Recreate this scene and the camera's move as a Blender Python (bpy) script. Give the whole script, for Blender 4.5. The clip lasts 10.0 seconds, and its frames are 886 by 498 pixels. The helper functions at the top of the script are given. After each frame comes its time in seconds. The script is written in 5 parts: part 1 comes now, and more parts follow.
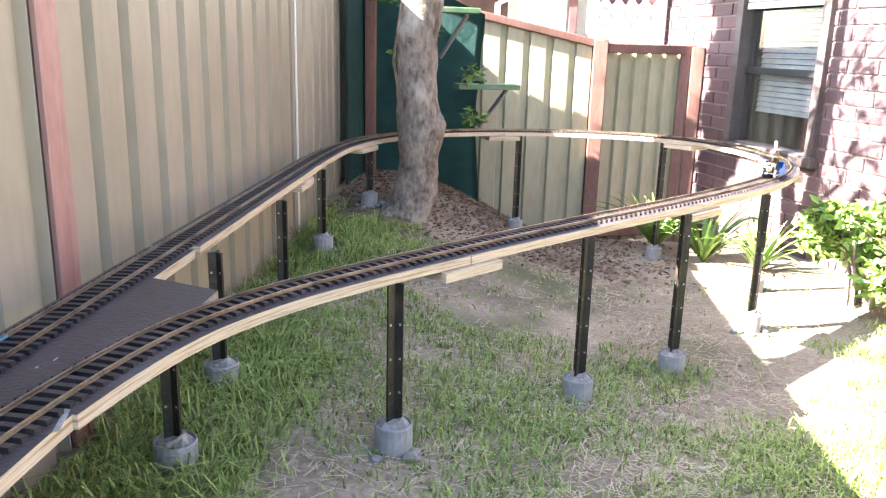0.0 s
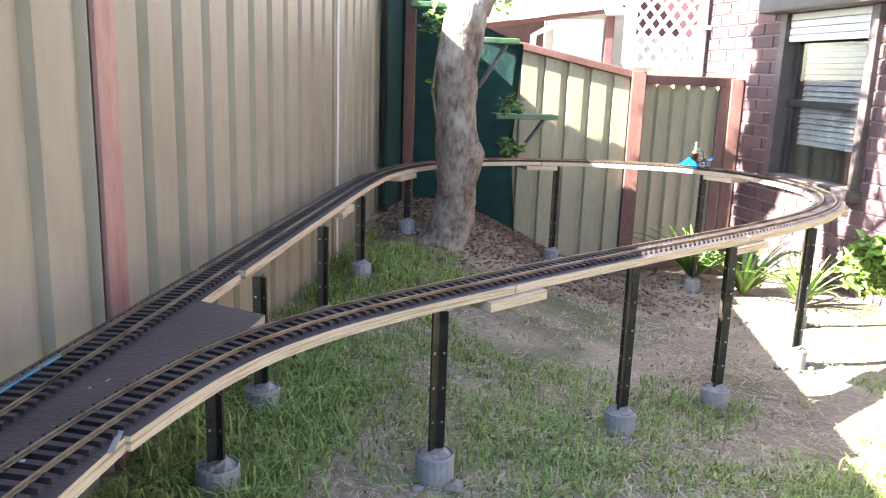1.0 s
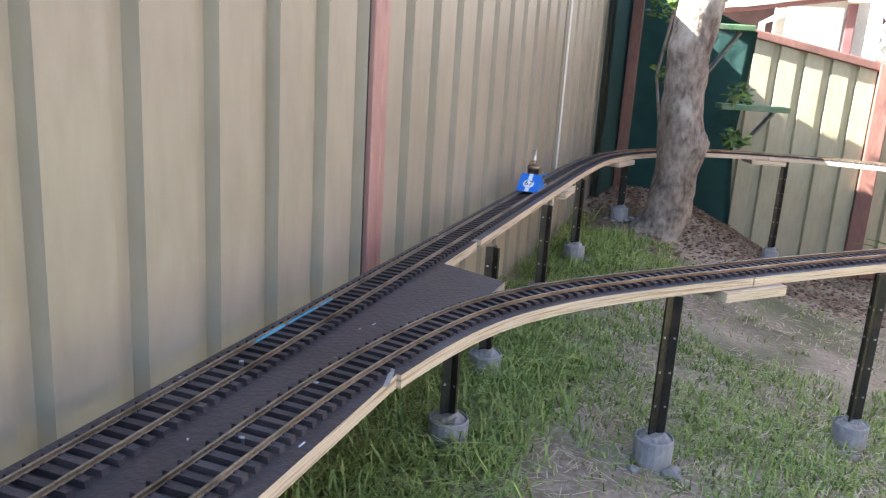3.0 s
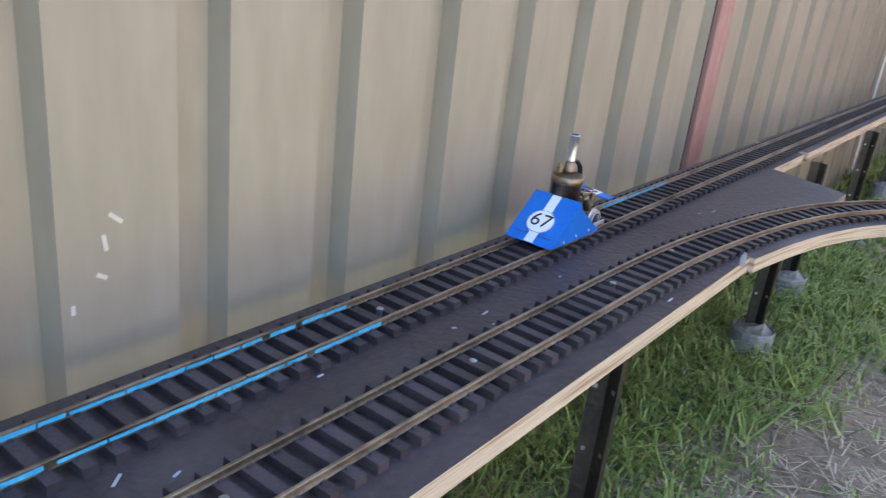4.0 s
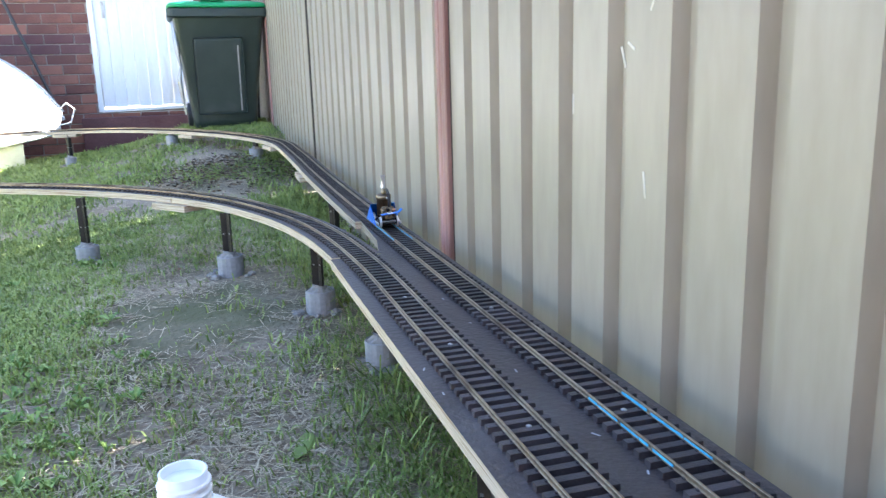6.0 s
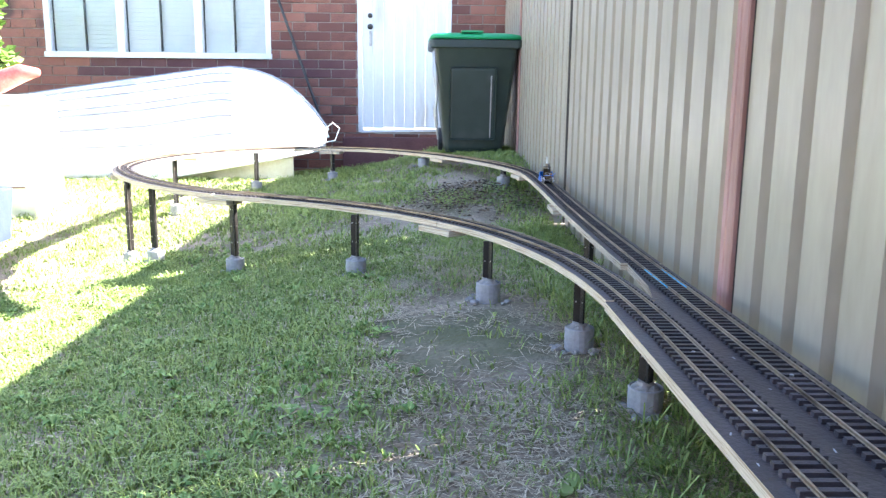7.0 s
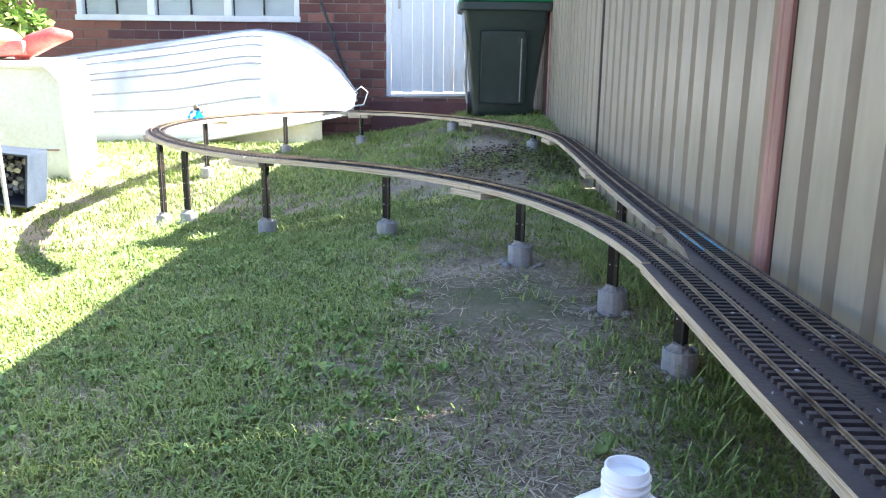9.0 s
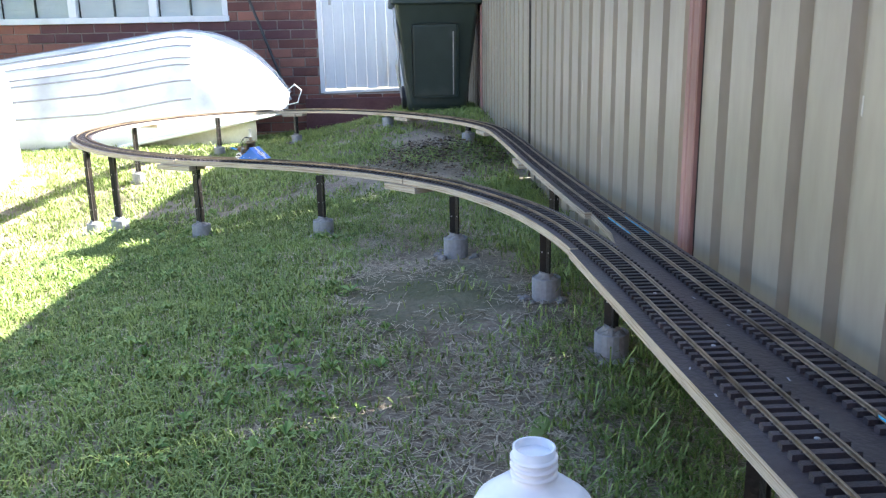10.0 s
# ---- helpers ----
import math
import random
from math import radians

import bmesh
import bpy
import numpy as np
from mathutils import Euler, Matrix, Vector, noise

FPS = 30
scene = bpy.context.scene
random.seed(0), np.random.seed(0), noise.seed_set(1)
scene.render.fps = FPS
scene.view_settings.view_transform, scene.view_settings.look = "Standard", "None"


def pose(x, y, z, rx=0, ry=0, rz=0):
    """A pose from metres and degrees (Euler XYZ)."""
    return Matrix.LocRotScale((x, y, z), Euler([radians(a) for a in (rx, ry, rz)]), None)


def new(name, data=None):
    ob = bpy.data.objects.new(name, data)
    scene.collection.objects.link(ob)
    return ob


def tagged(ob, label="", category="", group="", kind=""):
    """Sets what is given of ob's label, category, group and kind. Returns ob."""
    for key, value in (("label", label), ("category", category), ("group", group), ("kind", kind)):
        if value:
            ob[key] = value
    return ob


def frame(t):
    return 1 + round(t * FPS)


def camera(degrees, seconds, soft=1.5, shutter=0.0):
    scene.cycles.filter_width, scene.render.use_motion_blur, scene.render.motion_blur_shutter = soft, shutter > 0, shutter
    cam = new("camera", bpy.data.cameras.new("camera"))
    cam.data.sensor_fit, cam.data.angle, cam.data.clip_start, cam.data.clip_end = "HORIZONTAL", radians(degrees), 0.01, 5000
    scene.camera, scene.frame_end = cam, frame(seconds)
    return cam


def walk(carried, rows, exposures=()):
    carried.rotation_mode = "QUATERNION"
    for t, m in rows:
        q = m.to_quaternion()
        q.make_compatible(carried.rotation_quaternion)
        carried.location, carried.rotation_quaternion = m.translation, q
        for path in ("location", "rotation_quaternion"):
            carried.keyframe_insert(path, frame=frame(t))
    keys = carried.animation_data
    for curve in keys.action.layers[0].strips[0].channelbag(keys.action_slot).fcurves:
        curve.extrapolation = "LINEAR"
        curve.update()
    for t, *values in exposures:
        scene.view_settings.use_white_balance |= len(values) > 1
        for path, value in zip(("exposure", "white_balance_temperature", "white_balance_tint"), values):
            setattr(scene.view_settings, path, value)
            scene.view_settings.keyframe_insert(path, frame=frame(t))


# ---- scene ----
cam = camera(58.5, 10.0, soft=1.2, shutter=0.12)
# seconds, x, y, z, heading, pitch, lean; the rail tops of the railway lie at z = 0
PATH = [
    (0, 0.7088, 0.8774, 0.4335, 3.13, -14.47, 1.48),
    (0.5, 0.6974, 0.8819, 0.4329, 3.54, -12.47, 2.16),
    (1, 0.6748, 0.8831, 0.4292, 5.38, -12.46, 1.97),
    (1.5, 0.6536, 0.8795, 0.4244, 6.67, -13.25, 2.36),
    (2, 0.6100, 0.8880, 0.4030, 9.00, -13.75, 3.22),
    (2.2, 0.6060, 0.8620, 0.4210, 11.50, -13.53, 3.80),
    (3.5, 0.5441, 0.7786, 0.3889, 25.7, -16.61, 4.66),
    (4, 0.4664, 0.7049, 0.3232, 36.01, -20.95, 6.6),
    (4.2, 0.461, 0.6496, 0.2906, 43.93, -22.4, 6.04),
    (4.4, 0.4634, 0.385, 0.293, 65.4, -26.0, 3.6),
    (4.5, 0.451, 0.318, 0.301, 77.1, -27.0, 0.9),
    (4.6, 0.452, 0.272, 0.342, 88.6, -30.5, -0.96),
    (4.7, 0.4367, 0.2581, 0.361, 98.9, -31.6, -2.52),
    (4.8, 0.4493, 0.1759, 0.3751, 110.0, -31.1, -5.61),
    (4.9, 0.4364, 0.1227, 0.3533, 120.2, -29.9, -6.43),
    (5, 0.4366, 0.0099, 0.3858, 129.1, -30.13, -5.81),
    (5.1, 0.3944, -0.0255, 0.3605, 138.64, -27.03, -8.81),
    (5.2, 0.4055, -0.2291, 0.3693, 143.46, -24.32, -9.07),
    (6.3, 0.4966, -0.5027, 0.3955, 167.85, -11.44, -0.55),
    (6.5, 0.5327, -0.4907, 0.4145, 170.5, -11.34, -0.74),
    (7, 0.6028, -0.4994, 0.4186, 179.08, -10.55, 0.62),
    (7.5, 0.6279, -0.4932, 0.41, 182.08, -10.98, 2.07),
    (8, 0.6317, -0.4906, 0.4095, 181.66, -11.14, 1.56),
    (8.5, 0.6309, -0.4956, 0.4043, 181.26, -12.02, 1.09),
    (9, 0.6267, -0.4931, 0.4061, 180.9, -13, 0.67),
    (9.5, 0.6194, -0.4967, 0.4032, 179.67, -12.79, 0.23),
    (10, 0.5932, -0.4833, 0.4075, 176.89, -13.43, -1.15),
]


def cam_pose(x, y, z, yaw, pitch, lean):
    return pose(x, y, z, 0, 0, yaw) @ pose(0, 0, 0, 90 + pitch) @ pose(0, 0, 0, 0, 0, lean)


# the clip's camera opens and closes its exposure as it turns
EXPOSURE = [(0, 4.10, 6600, 10), (0.5, 3.86, 6500, 10), (1, 3.72, 6400, 9), (2.2, 3.72, 6400, 9), (3.5, 3.80, 6400, 10), (4.0, 3.80, 6300, 10), (4.4, 3.68, 5900, 8), (4.7, 3.56, 5800, 8), (5.2, 3.92, 5900, 8), (6.3, 3.98, 6300, 13), (7, 3.88, 6150, 14), (8, 3.58, 6200, 13), (9, 3.34, 6200, 13), (10, 3.22, 6200, 13)]
walk(cam, [(r[0], cam_pose(*r[1:])) for r in PATH], EXPOSURE)

# ---- light ----
SUN = Vector((1.2, 0.4, -1.0)).normalized()
world = bpy.data.worlds.new("sky")
scene.world = world
world.use_nodes = True
wn = world.node_tree
sky = wn.nodes.new("ShaderNodeTexSky")
sky.sky_type, sky.sun_disc = "NISHITA", False
sky.sun_elevation = math.asin(-SUN.z)
sky.sun_rotation = math.atan2(-SUN.x, -SUN.y)
sky.dust_density = 1.5
wn.links.new(sky.outputs[0], wn.nodes["Background"].inputs[0])
wn.nodes["Background"].inputs[1].default_value = 0.062
sun = new("sun", bpy.data.lights.new("sun", "SUN"))
sun.data.energy, sun.data.angle, sun.data.color = 5.0, radians(0.53), (1.0, 0.95, 0.86)
sun.matrix_world = SUN.to_track_quat("-Z", "Y").to_matrix().to_4x4()

# ---- materials ----


def material(name, c1, c2, scale=8.0, rough=0.7, metal=0.0, bump=0.2, fine=60.0, c3=None, stretch=(1, 1, 1), island=0.0, rnd=0.0, spec=0.5, wear=0.5, detail=6.0):
    """Two-scale procedural surface: c1 to c2 by coarse patches and fine grain, c3 as stains."""
    m = bpy.data.materials.new(name)
    m.use_nodes = True
    nt = m.node_tree
    b = nt.nodes["Principled BSDF"]
    b.inputs["Roughness"].default_value, b.inputs["Metallic"].default_value = rough, metal
    b.inputs["Specular IOR Level"].default_value = spec
    co = nt.nodes.new("ShaderNodeTexCoord")
    mp = nt.nodes.new("ShaderNodeMapping")
    mp.inputs["Scale"].default_value = stretch
    nt.links.new(co.outputs["Object"], mp.inputs[0])
    n1, n2 = nt.nodes.new("ShaderNodeTexNoise"), nt.nodes.new("ShaderNodeTexNoise")
    for n, s in ((n1, scale), (n2, fine)):
        n.inputs["Scale"].default_value, n.inputs["Detail"].default_value = s, detail
        nt.links.new(mp.outputs[0], n.inputs["Vector"])
    mix = nt.nodes.new("ShaderNodeMath")
    mix.operation = "MULTIPLY_ADD"
    mix.inputs[1].default_value = 0.45
    nt.links.new(n2.outputs[0], mix.inputs[0])
    half = nt.nodes.new("ShaderNodeMath")
    half.operation, half.inputs[1].default_value = "MULTIPLY", 0.55
    nt.links.new(n1.outputs[0], half.inputs[0])
    nt.links.new(half.outputs[0], mix.inputs[2])
    ramp = nt.nodes.new("ShaderNodeValToRGB")
    e = ramp.color_ramp.elements
    e[0].position, e[0].color = 0.36, (*c1, 1)
    e[1].position, e[1].color = 0.64, (*c2, 1)
    last = mix.outputs[0]
    for on, src in ((island, "ShaderNodeNewGeometry"), (rnd, "ShaderNodeObjectInfo")):
        if on:
            g = nt.nodes.new(src)
            a = nt.nodes.new("ShaderNodeMath")
            a.operation, a.inputs[1].default_value = "MULTIPLY_ADD", on
            nt.links.new(g.outputs["Random Per Island" if src.endswith("Geometry") else "Random"], a.inputs[0])
            s = nt.nodes.new("ShaderNodeMath")
            s.operation, s.inputs[1].default_value = "SUBTRACT", on / 2
            nt.links.new(last, s.inputs[0])
            nt.links.new(s.outputs[0], a.inputs[2])
            last = a.outputs[0]
    nt.links.new(last, ramp.inputs[0])
    col = ramp.outputs[0]
    if c3:
        n3 = nt.nodes.new("ShaderNodeTexNoise")
        n3.inputs["Scale"].default_value, n3.inputs["Detail"].default_value = scale * 0.6, 8
        nt.links.new(mp.outputs[0], n3.inputs["Vector"])
        r3 = nt.nodes.new("ShaderNodeValToRGB")
        r3.color_ramp.elements[0].position, r3.color_ramp.elements[1].position = 0.62 - 0.2 * wear, 0.78 - 0.2 * wear
        nt.links.new(n3.outputs[0], r3.inputs[0])
        mx = nt.nodes.new("ShaderNodeMix")
        mx.data_type = "RGBA"
        nt.links.new(r3.outputs[0], mx.inputs["Factor"])
        nt.links.new(col, mx.inputs["A"])
        mx.inputs["B"].default_value = (*c3, 1)
        col = mx.outputs["Result"]
    nt.links.new(col, b.inputs["Base Color"])
    if bump:
        bp = nt.nodes.new("ShaderNodeBump")
        bp.inputs["Strength"].default_value, bp.inputs["Distance"].default_value = bump, 0.01
        nt.links.new(n2.outputs[0], bp.inputs["Height"])
        nt.links.new(bp.outputs[0], b.inputs["Normal"])
    return m


def glass(name, tint=(0.9, 0.95, 0.95), rough=0.02):
    m = bpy.data.materials.new(name)
    m.use_nodes = True
    b = m.node_tree.nodes["Principled BSDF"]
    b.inputs["Base Color"].default_value = (*tint, 1)
    b.inputs["Roughness"].default_value, b.inputs["Transmission Weight"].default_value = rough, 1.0
    b.inputs["IOR"].default_value = 1.18
    return m


M_SHEET = material("fence_paint", (0.272, 0.238, 0.180), (0.340, 0.300, 0.232), 2.2, 0.38, 0.0, 0.03, 40, (0.27, 0.235, 0.18), (1, 1, 0.25), spec=0.5, wear=0.2)
M_POST = material("post_paint", (0.30, 0.155, 0.135), (0.42, 0.24, 0.21), 5, 0.5, 0, 0.1, 60, (0.20, 0.09, 0.07), (1, 1, 0.3))
# near-black filler that paints the shade inside the fence joints
M_GAP = material("black_gap_shade", (0.015, 0.012, 0.01), (0.03, 0.025, 0.02), 20, 0.9)
M_SCRATCH = material("chalky_scratch", (0.52, 0.49, 0.42), (0.62, 0.59, 0.52), 60, 0.8)
M_FRAME = material("brown_grey_frame_paint", (0.055, 0.042, 0.042), (0.10, 0.08, 0.078), 9, 0.45, 0, 0.08, 70)
M_GREYBLIND = material("grey_blind_slat", (0.30, 0.32, 0.35), (0.42, 0.44, 0.46), 12, 0.5)
M_RENDER = material("sunlit_render", (0.42, 0.40, 0.37), (0.55, 0.53, 0.49), 4, 0.8, 0, 0.2, 50)
M_POST_DARK = material("dark_post_paint", (0.14, 0.066, 0.054), (0.22, 0.115, 0.095), 5, 0.5, 0, 0.1, 60, (0.09, 0.05, 0.04), (1, 1, 0.3))
M_KHAKI = material("khaki_fence_paint", (0.33, 0.305, 0.20), (0.43, 0.40, 0.275), 2.2, 0.42, 0, 0.03, 40, (0.26, 0.23, 0.16), (1, 1, 0.25), wear=0.15)
M_MORTAR_DARK = material("dark_mortar", (0.17, 0.13, 0.125), (0.27, 0.215, 0.20), 20, 0.95, 0, 0.4, 120)
M_WHITE_STRIP = material("white_strip", (0.7, 0.7, 0.68), (0.85, 0.85, 0.82), 10, 0.5)
M_BOARD = material("board_paint", (0.030, 0.024, 0.026), (0.062, 0.050, 0.053), 5, 0.42, 0, 0.2, 120, (0.10, 0.092, 0.095), wear=0.25, spec=0.5)
M_PLY = material("raw_plywood", (0.42, 0.33, 0.23), (0.66, 0.56, 0.42), 6, 0.75, 0, 0.25, 30, (0.30, 0.2, 0.12), (2, 2, 90))
M_SLEEPER = material("sleeper_plastic", (0.027, 0.022, 0.025), (0.064, 0.052, 0.056), 30, 0.5, 0, 0.15, 400, rnd=0.25)
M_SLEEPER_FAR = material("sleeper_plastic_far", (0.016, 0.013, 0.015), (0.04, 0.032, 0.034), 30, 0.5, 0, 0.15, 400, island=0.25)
M_RAIL = material("tarnished_brass_rail", (0.20, 0.15, 0.095), (0.42, 0.335, 0.235), 14, 0.36, 0.8, 0.1, 200, (0.10, 0.07, 0.045))
M_CHIP = material("bare_chip", (0.36, 0.38, 0.42), (0.55, 0.56, 0.58), 40, 0.7)
M_CYAN = material("cyan_paint", (0.03, 0.36, 0.62), (0.10, 0.55, 0.80), 40, 0.5, 0, 0.1, 300)
M_SCREW = material("zinc_screw", (0.34, 0.35, 0.37), (0.55, 0.55, 0.57), 80, 0.3, 0.9, 0.1, 400)
M_PICKET = material("black_steel", (0.012, 0.011, 0.010), (0.035, 0.03, 0.026), 18, 0.4, 0.2, 0.25, 120, (0.06, 0.045, 0.03))
M_CONC = material("concrete", (0.18, 0.17, 0.165), (0.34, 0.325, 0.31), 16, 0.9, 0, 0.5, 90, (0.17, 0.16, 0.15))
M_PVC = material("grey_pipe", (0.20, 0.20, 0.215), (0.33, 0.33, 0.345), 12, 0.55, 0, 0.1, 80, (0.22, 0.2, 0.18))
M_BARK = material("bark", (0.075, 0.058, 0.046), (0.30, 0.25, 0.21), 14, 0.95, 0, 1.0, 55, (0.38, 0.36, 0.32), (1, 1, 0.6), wear=0.35)
M_LEAF = material("green_leaf", (0.035, 0.085, 0.015), (0.13, 0.22, 0.045), 6, 0.5, 0, 0.1, 60, island=0.5)
M_LEAF_LIGHT = material("pale_green_leaf", (0.10, 0.19, 0.03), (0.26, 0.36, 0.09), 6, 0.5, 0, 0.1, 60, island=0.5)
M_GRASS = material("grass_blade", (0.120, 0.182, 0.034), (0.315, 0.39, 0.105), 1.5, 0.6, 0, 0, 30, island=0.35)
M_STRAW = material("dry_grass", (0.24, 0.19, 0.125), (0.54, 0.455, 0.32), 3, 0.8, 0, 0, 40, island=0.5)
M_LITTER = material("leaf_litter", (0.10, 0.064, 0.042), (0.20, 0.128, 0.082), 3, 0.8, 0, 0, 40, island=0.7)
M_HEAP = material("dead_weeds", (0.045, 0.032, 0.022), (0.15, 0.105, 0.065), 3, 0.9, 0, 0, 40, island=0.7)
M_CLOTH = material("shade_cloth", (0.016, 0.07, 0.066), (0.032, 0.11, 0.10), 9, 0.85, 0, 0.4, 350)
M_GREENWOOD = material("green_painted_wood", (0.06, 0.15, 0.07), (0.12, 0.23, 0.11), 14, 0.7, 0, 0.3, 70, (0.2, 0.22, 0.17))
M_BRICK_A = material("purple_brick", (0.075, 0.044, 0.05), (0.125, 0.075, 0.082), 6, 0.8, 0, 0.4, 90, rnd=0.4)
M_BRICK_B = material("red_brick", (0.13, 0.052, 0.044), (0.29, 0.125, 0.09), 6, 0.85, 0, 0.5, 90, (0.09, 0.05, 0.045), rnd=0.45, wear=0.3)
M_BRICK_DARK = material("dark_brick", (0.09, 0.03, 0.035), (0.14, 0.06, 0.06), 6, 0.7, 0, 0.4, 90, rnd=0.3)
M_MORTAR = material("mortar", (0.20, 0.165, 0.145), (0.33, 0.28, 0.25), 20, 0.95, 0, 0.4, 120)
M_WHITE = material("white_paint", (0.70, 0.71, 0.72), (0.82, 0.82, 0.81), 5, 0.5, 0, 0.08, 60, (0.5, 0.48, 0.44), (1, 1, 0.4), wear=0.05)
M_DOOR = material("door_paint", (0.66, 0.69, 0.73), (0.78, 0.80, 0.82), 3, 0.5, 0, 0.1, 50, (0.42, 0.38, 0.33), (3, 3, 0.5), wear=0.1)
M_BLIND = material("blind_slat", (0.62, 0.64, 0.66), (0.74, 0.75, 0.75), 12, 0.5)
# near-black paint carries the darkness of the unlit rooms behind the windows
M_UNLIT_ROOM = material("unlit_interior", (0.02, 0.02, 0.022), (0.04, 0.04, 0.04), 3, 0.9)
M_GLASS = glass("window_glass")
M_BIN = material("dark_green_plastic", (0.018, 0.030, 0.026), (0.034, 0.050, 0.044), 6, 0.45, 0, 0.12, 220, (0.06, 0.07, 0.065), wear=0.1)
M_LID = material("green_plastic_lid", (0.005, 0.24, 0.085), (0.015, 0.34, 0.13), 6, 0.4, 0, 0.1, 120)
M_ALU = material("boat_aluminium", (0.82, 0.82, 0.82), (0.90, 0.90, 0.90), 3, 0.4, 0.0, 0.08, 60, (0.55, 0.56, 0.56))
M_TANK = material("aged_white_plastic", (0.70, 0.68, 0.54), (0.84, 0.83, 0.73), 2.5, 0.5, 0, 0.1, 40, (0.52, 0.47, 0.32))
M_RED = material("faded_red_plastic", (0.42, 0.06, 0.05), (0.62, 0.16, 0.13), 8, 0.5, 0, 0.1, 60)
M_BROWN = material("brown_sack", (0.28, 0.15, 0.09), (0.45, 0.28, 0.18), 10, 0.9, 0, 0.5, 80)
M_CRATE = material("dark_blue_plastic", (0.018, 0.028, 0.045), (0.045, 0.06, 0.085), 9, 0.5, 0, 0.1, 80)
M_GREYMETAL = material("grey_metal", (0.30, 0.30, 0.31), (0.5, 0.5, 0.5), 14, 0.4, 0.6, 0.1, 120)
M_DARKMETAL = material("dark_metal", (0.03, 0.03, 0.032), (0.06, 0.06, 0.06), 14, 0.4, 0.5, 0.1, 120)
M_BLUE = material("blue_loco_paint", (0.002, 0.12, 0.50), (0.006, 0.175, 0.64), 20, 0.33, 0, 0.02, 300)
M_DECAL = material("white_decal", (0.75, 0.78, 0.80), (0.85, 0.86, 0.87), 30, 0.5)
M_INK = material("black_ink", (0.01, 0.01, 0.012), (0.02, 0.02, 0.02), 30, 0.5)
M_BOILER = material("blackened_copper", (0.06, 0.038, 0.024), (0.17, 0.115, 0.07), 30, 0.35, 0.8, 0.08, 300, (0.20, 0.13, 0.07), (1, 1, 0.3))
M_BRASS = material("aged_brass", (0.20, 0.15, 0.095), (0.36, 0.28, 0.18), 40, 0.42, 0.8, 0.05, 400)
M_COPPER = material("copper", (0.36, 0.17, 0.09), (0.60, 0.33, 0.2), 40, 0.3, 0.9, 0.05, 400)
M_STEEL = material("bright_steel", (0.60, 0.60, 0.61), (0.80, 0.80, 0.81), 40, 0.38, 0.9, 0.04, 300)
M_RUBBER = material("black_hose", (0.015, 0.016, 0.02), (0.035, 0.037, 0.045), 40, 0.4)
M_BOTTLE = material("translucent_white_plastic", (0.72, 0.76, 0.80), (0.84, 0.86, 0.88), 12, 0.35, 0, 0.03, 60)
M_TABLE = material("blue_grey_board", (0.16, 0.23, 0.32), (0.23, 0.30, 0.40), 4, 0.6, 0, 0.1, 80, (0.30, 0.36, 0.44), wear=0.1)

# ---- mesh helpers ----


def mesh_object(name, bm, mat, smooth=False):
    me = bpy.data.meshes.new(name)
    bm.to_mesh(me)
    bm.free()
    for m in (mat if isinstance(mat, (list, tuple)) else [mat]):
        me.materials.append(m)
    if smooth:
        me.polygons.foreach_set("use_smooth", [True] * len(me.polygons))
    return new(name, me)


def part(name, bm, mat, parent, label="", smooth=False):
    ob = mesh_object(name, bm, mat, smooth)
    ob.parent = parent
    return tagged(ob, label)


def thing(name, label, category, at=None, group="", kind=""):
    """An empty at the base of a thing; its parts are built in its own space."""
    ob = new(name)
    if at is not None:
        ob.matrix_world = at
    return tagged(ob, label, category, group, kind)


def box(x0, x1, y0, y1, z0, z1, bevel=0.0, bm=None):
    bm = bm or bmesh.new()
    r = bmesh.ops.create_cube(bm, size=1, matrix=Matrix.Translation(((x0 + x1) / 2, (y0 + y1) / 2, (z0 + z1) / 2)) @ Matrix.Diagonal((x1 - x0, y1 - y0, z1 - z0, 1)))
    if bevel:
        es = {e for v in r["verts"] for e in v.link_edges}
        bmesh.ops.bevel(bm, geom=list(es), offset=bevel, segments=2, affect="EDGES", profile=0.6)
    return bm


def place(bm, m):
    bmesh.ops.transform(bm, matrix=m, verts=bm.verts[:])
    return bm


def tube(points, radius, sides=8, bm=None, cap=True):
    """A round tube along points; radius may be a list."""
    bm = bm or bmesh.new()
    pts = [Vector(p) for p in points]
    rings = []
    ref = None
    for i, p in enumerate(pts):
        d = (pts[min(i + 1, len(pts) - 1)] - pts[max(i - 1, 0)]).normalized()
        if ref is None:
            ref = d.orthogonal().normalized()
        ref = (ref - d * ref.dot(d)).normalized()
        w = d.cross(ref)
        r = radius[i] if isinstance(radius, (list, tuple)) else radius
        rings.append([bm.verts.new(p + (ref * math.cos(a) + w * math.sin(a)) * r) for a in [2 * math.pi * k / sides for k in range(sides)]])
    for a, b in zip(rings, rings[1:]):
        for k in range(sides):
            bm.faces.new((a[k], a[(k + 1) % sides], b[(k + 1) % sides], b[k]))
    if cap:
        bm.faces.new(rings[0][::-1])
        bm.faces.new(rings[-1])
    return bm


def lathe(profile, sides=24, bm=None):
    """Turns (radius, z) pairs round the z axis."""
    bm = bm or bmesh.new()
    rings = [[bm.verts.new((r * math.cos(2 * math.pi * k / sides), r * math.sin(2 * math.pi * k / sides), z)) for k in range(sides)] for r, z in profile]
    for a, b in zip(rings, rings[1:]):
        for k in range(sides):
            bm.faces.new((a[k], a[(k + 1) % sides], b[(k + 1) % sides], b[k]))
    bm.faces.new(rings[0][::-1])
    bm.faces.new(rings[-1])
    return bm


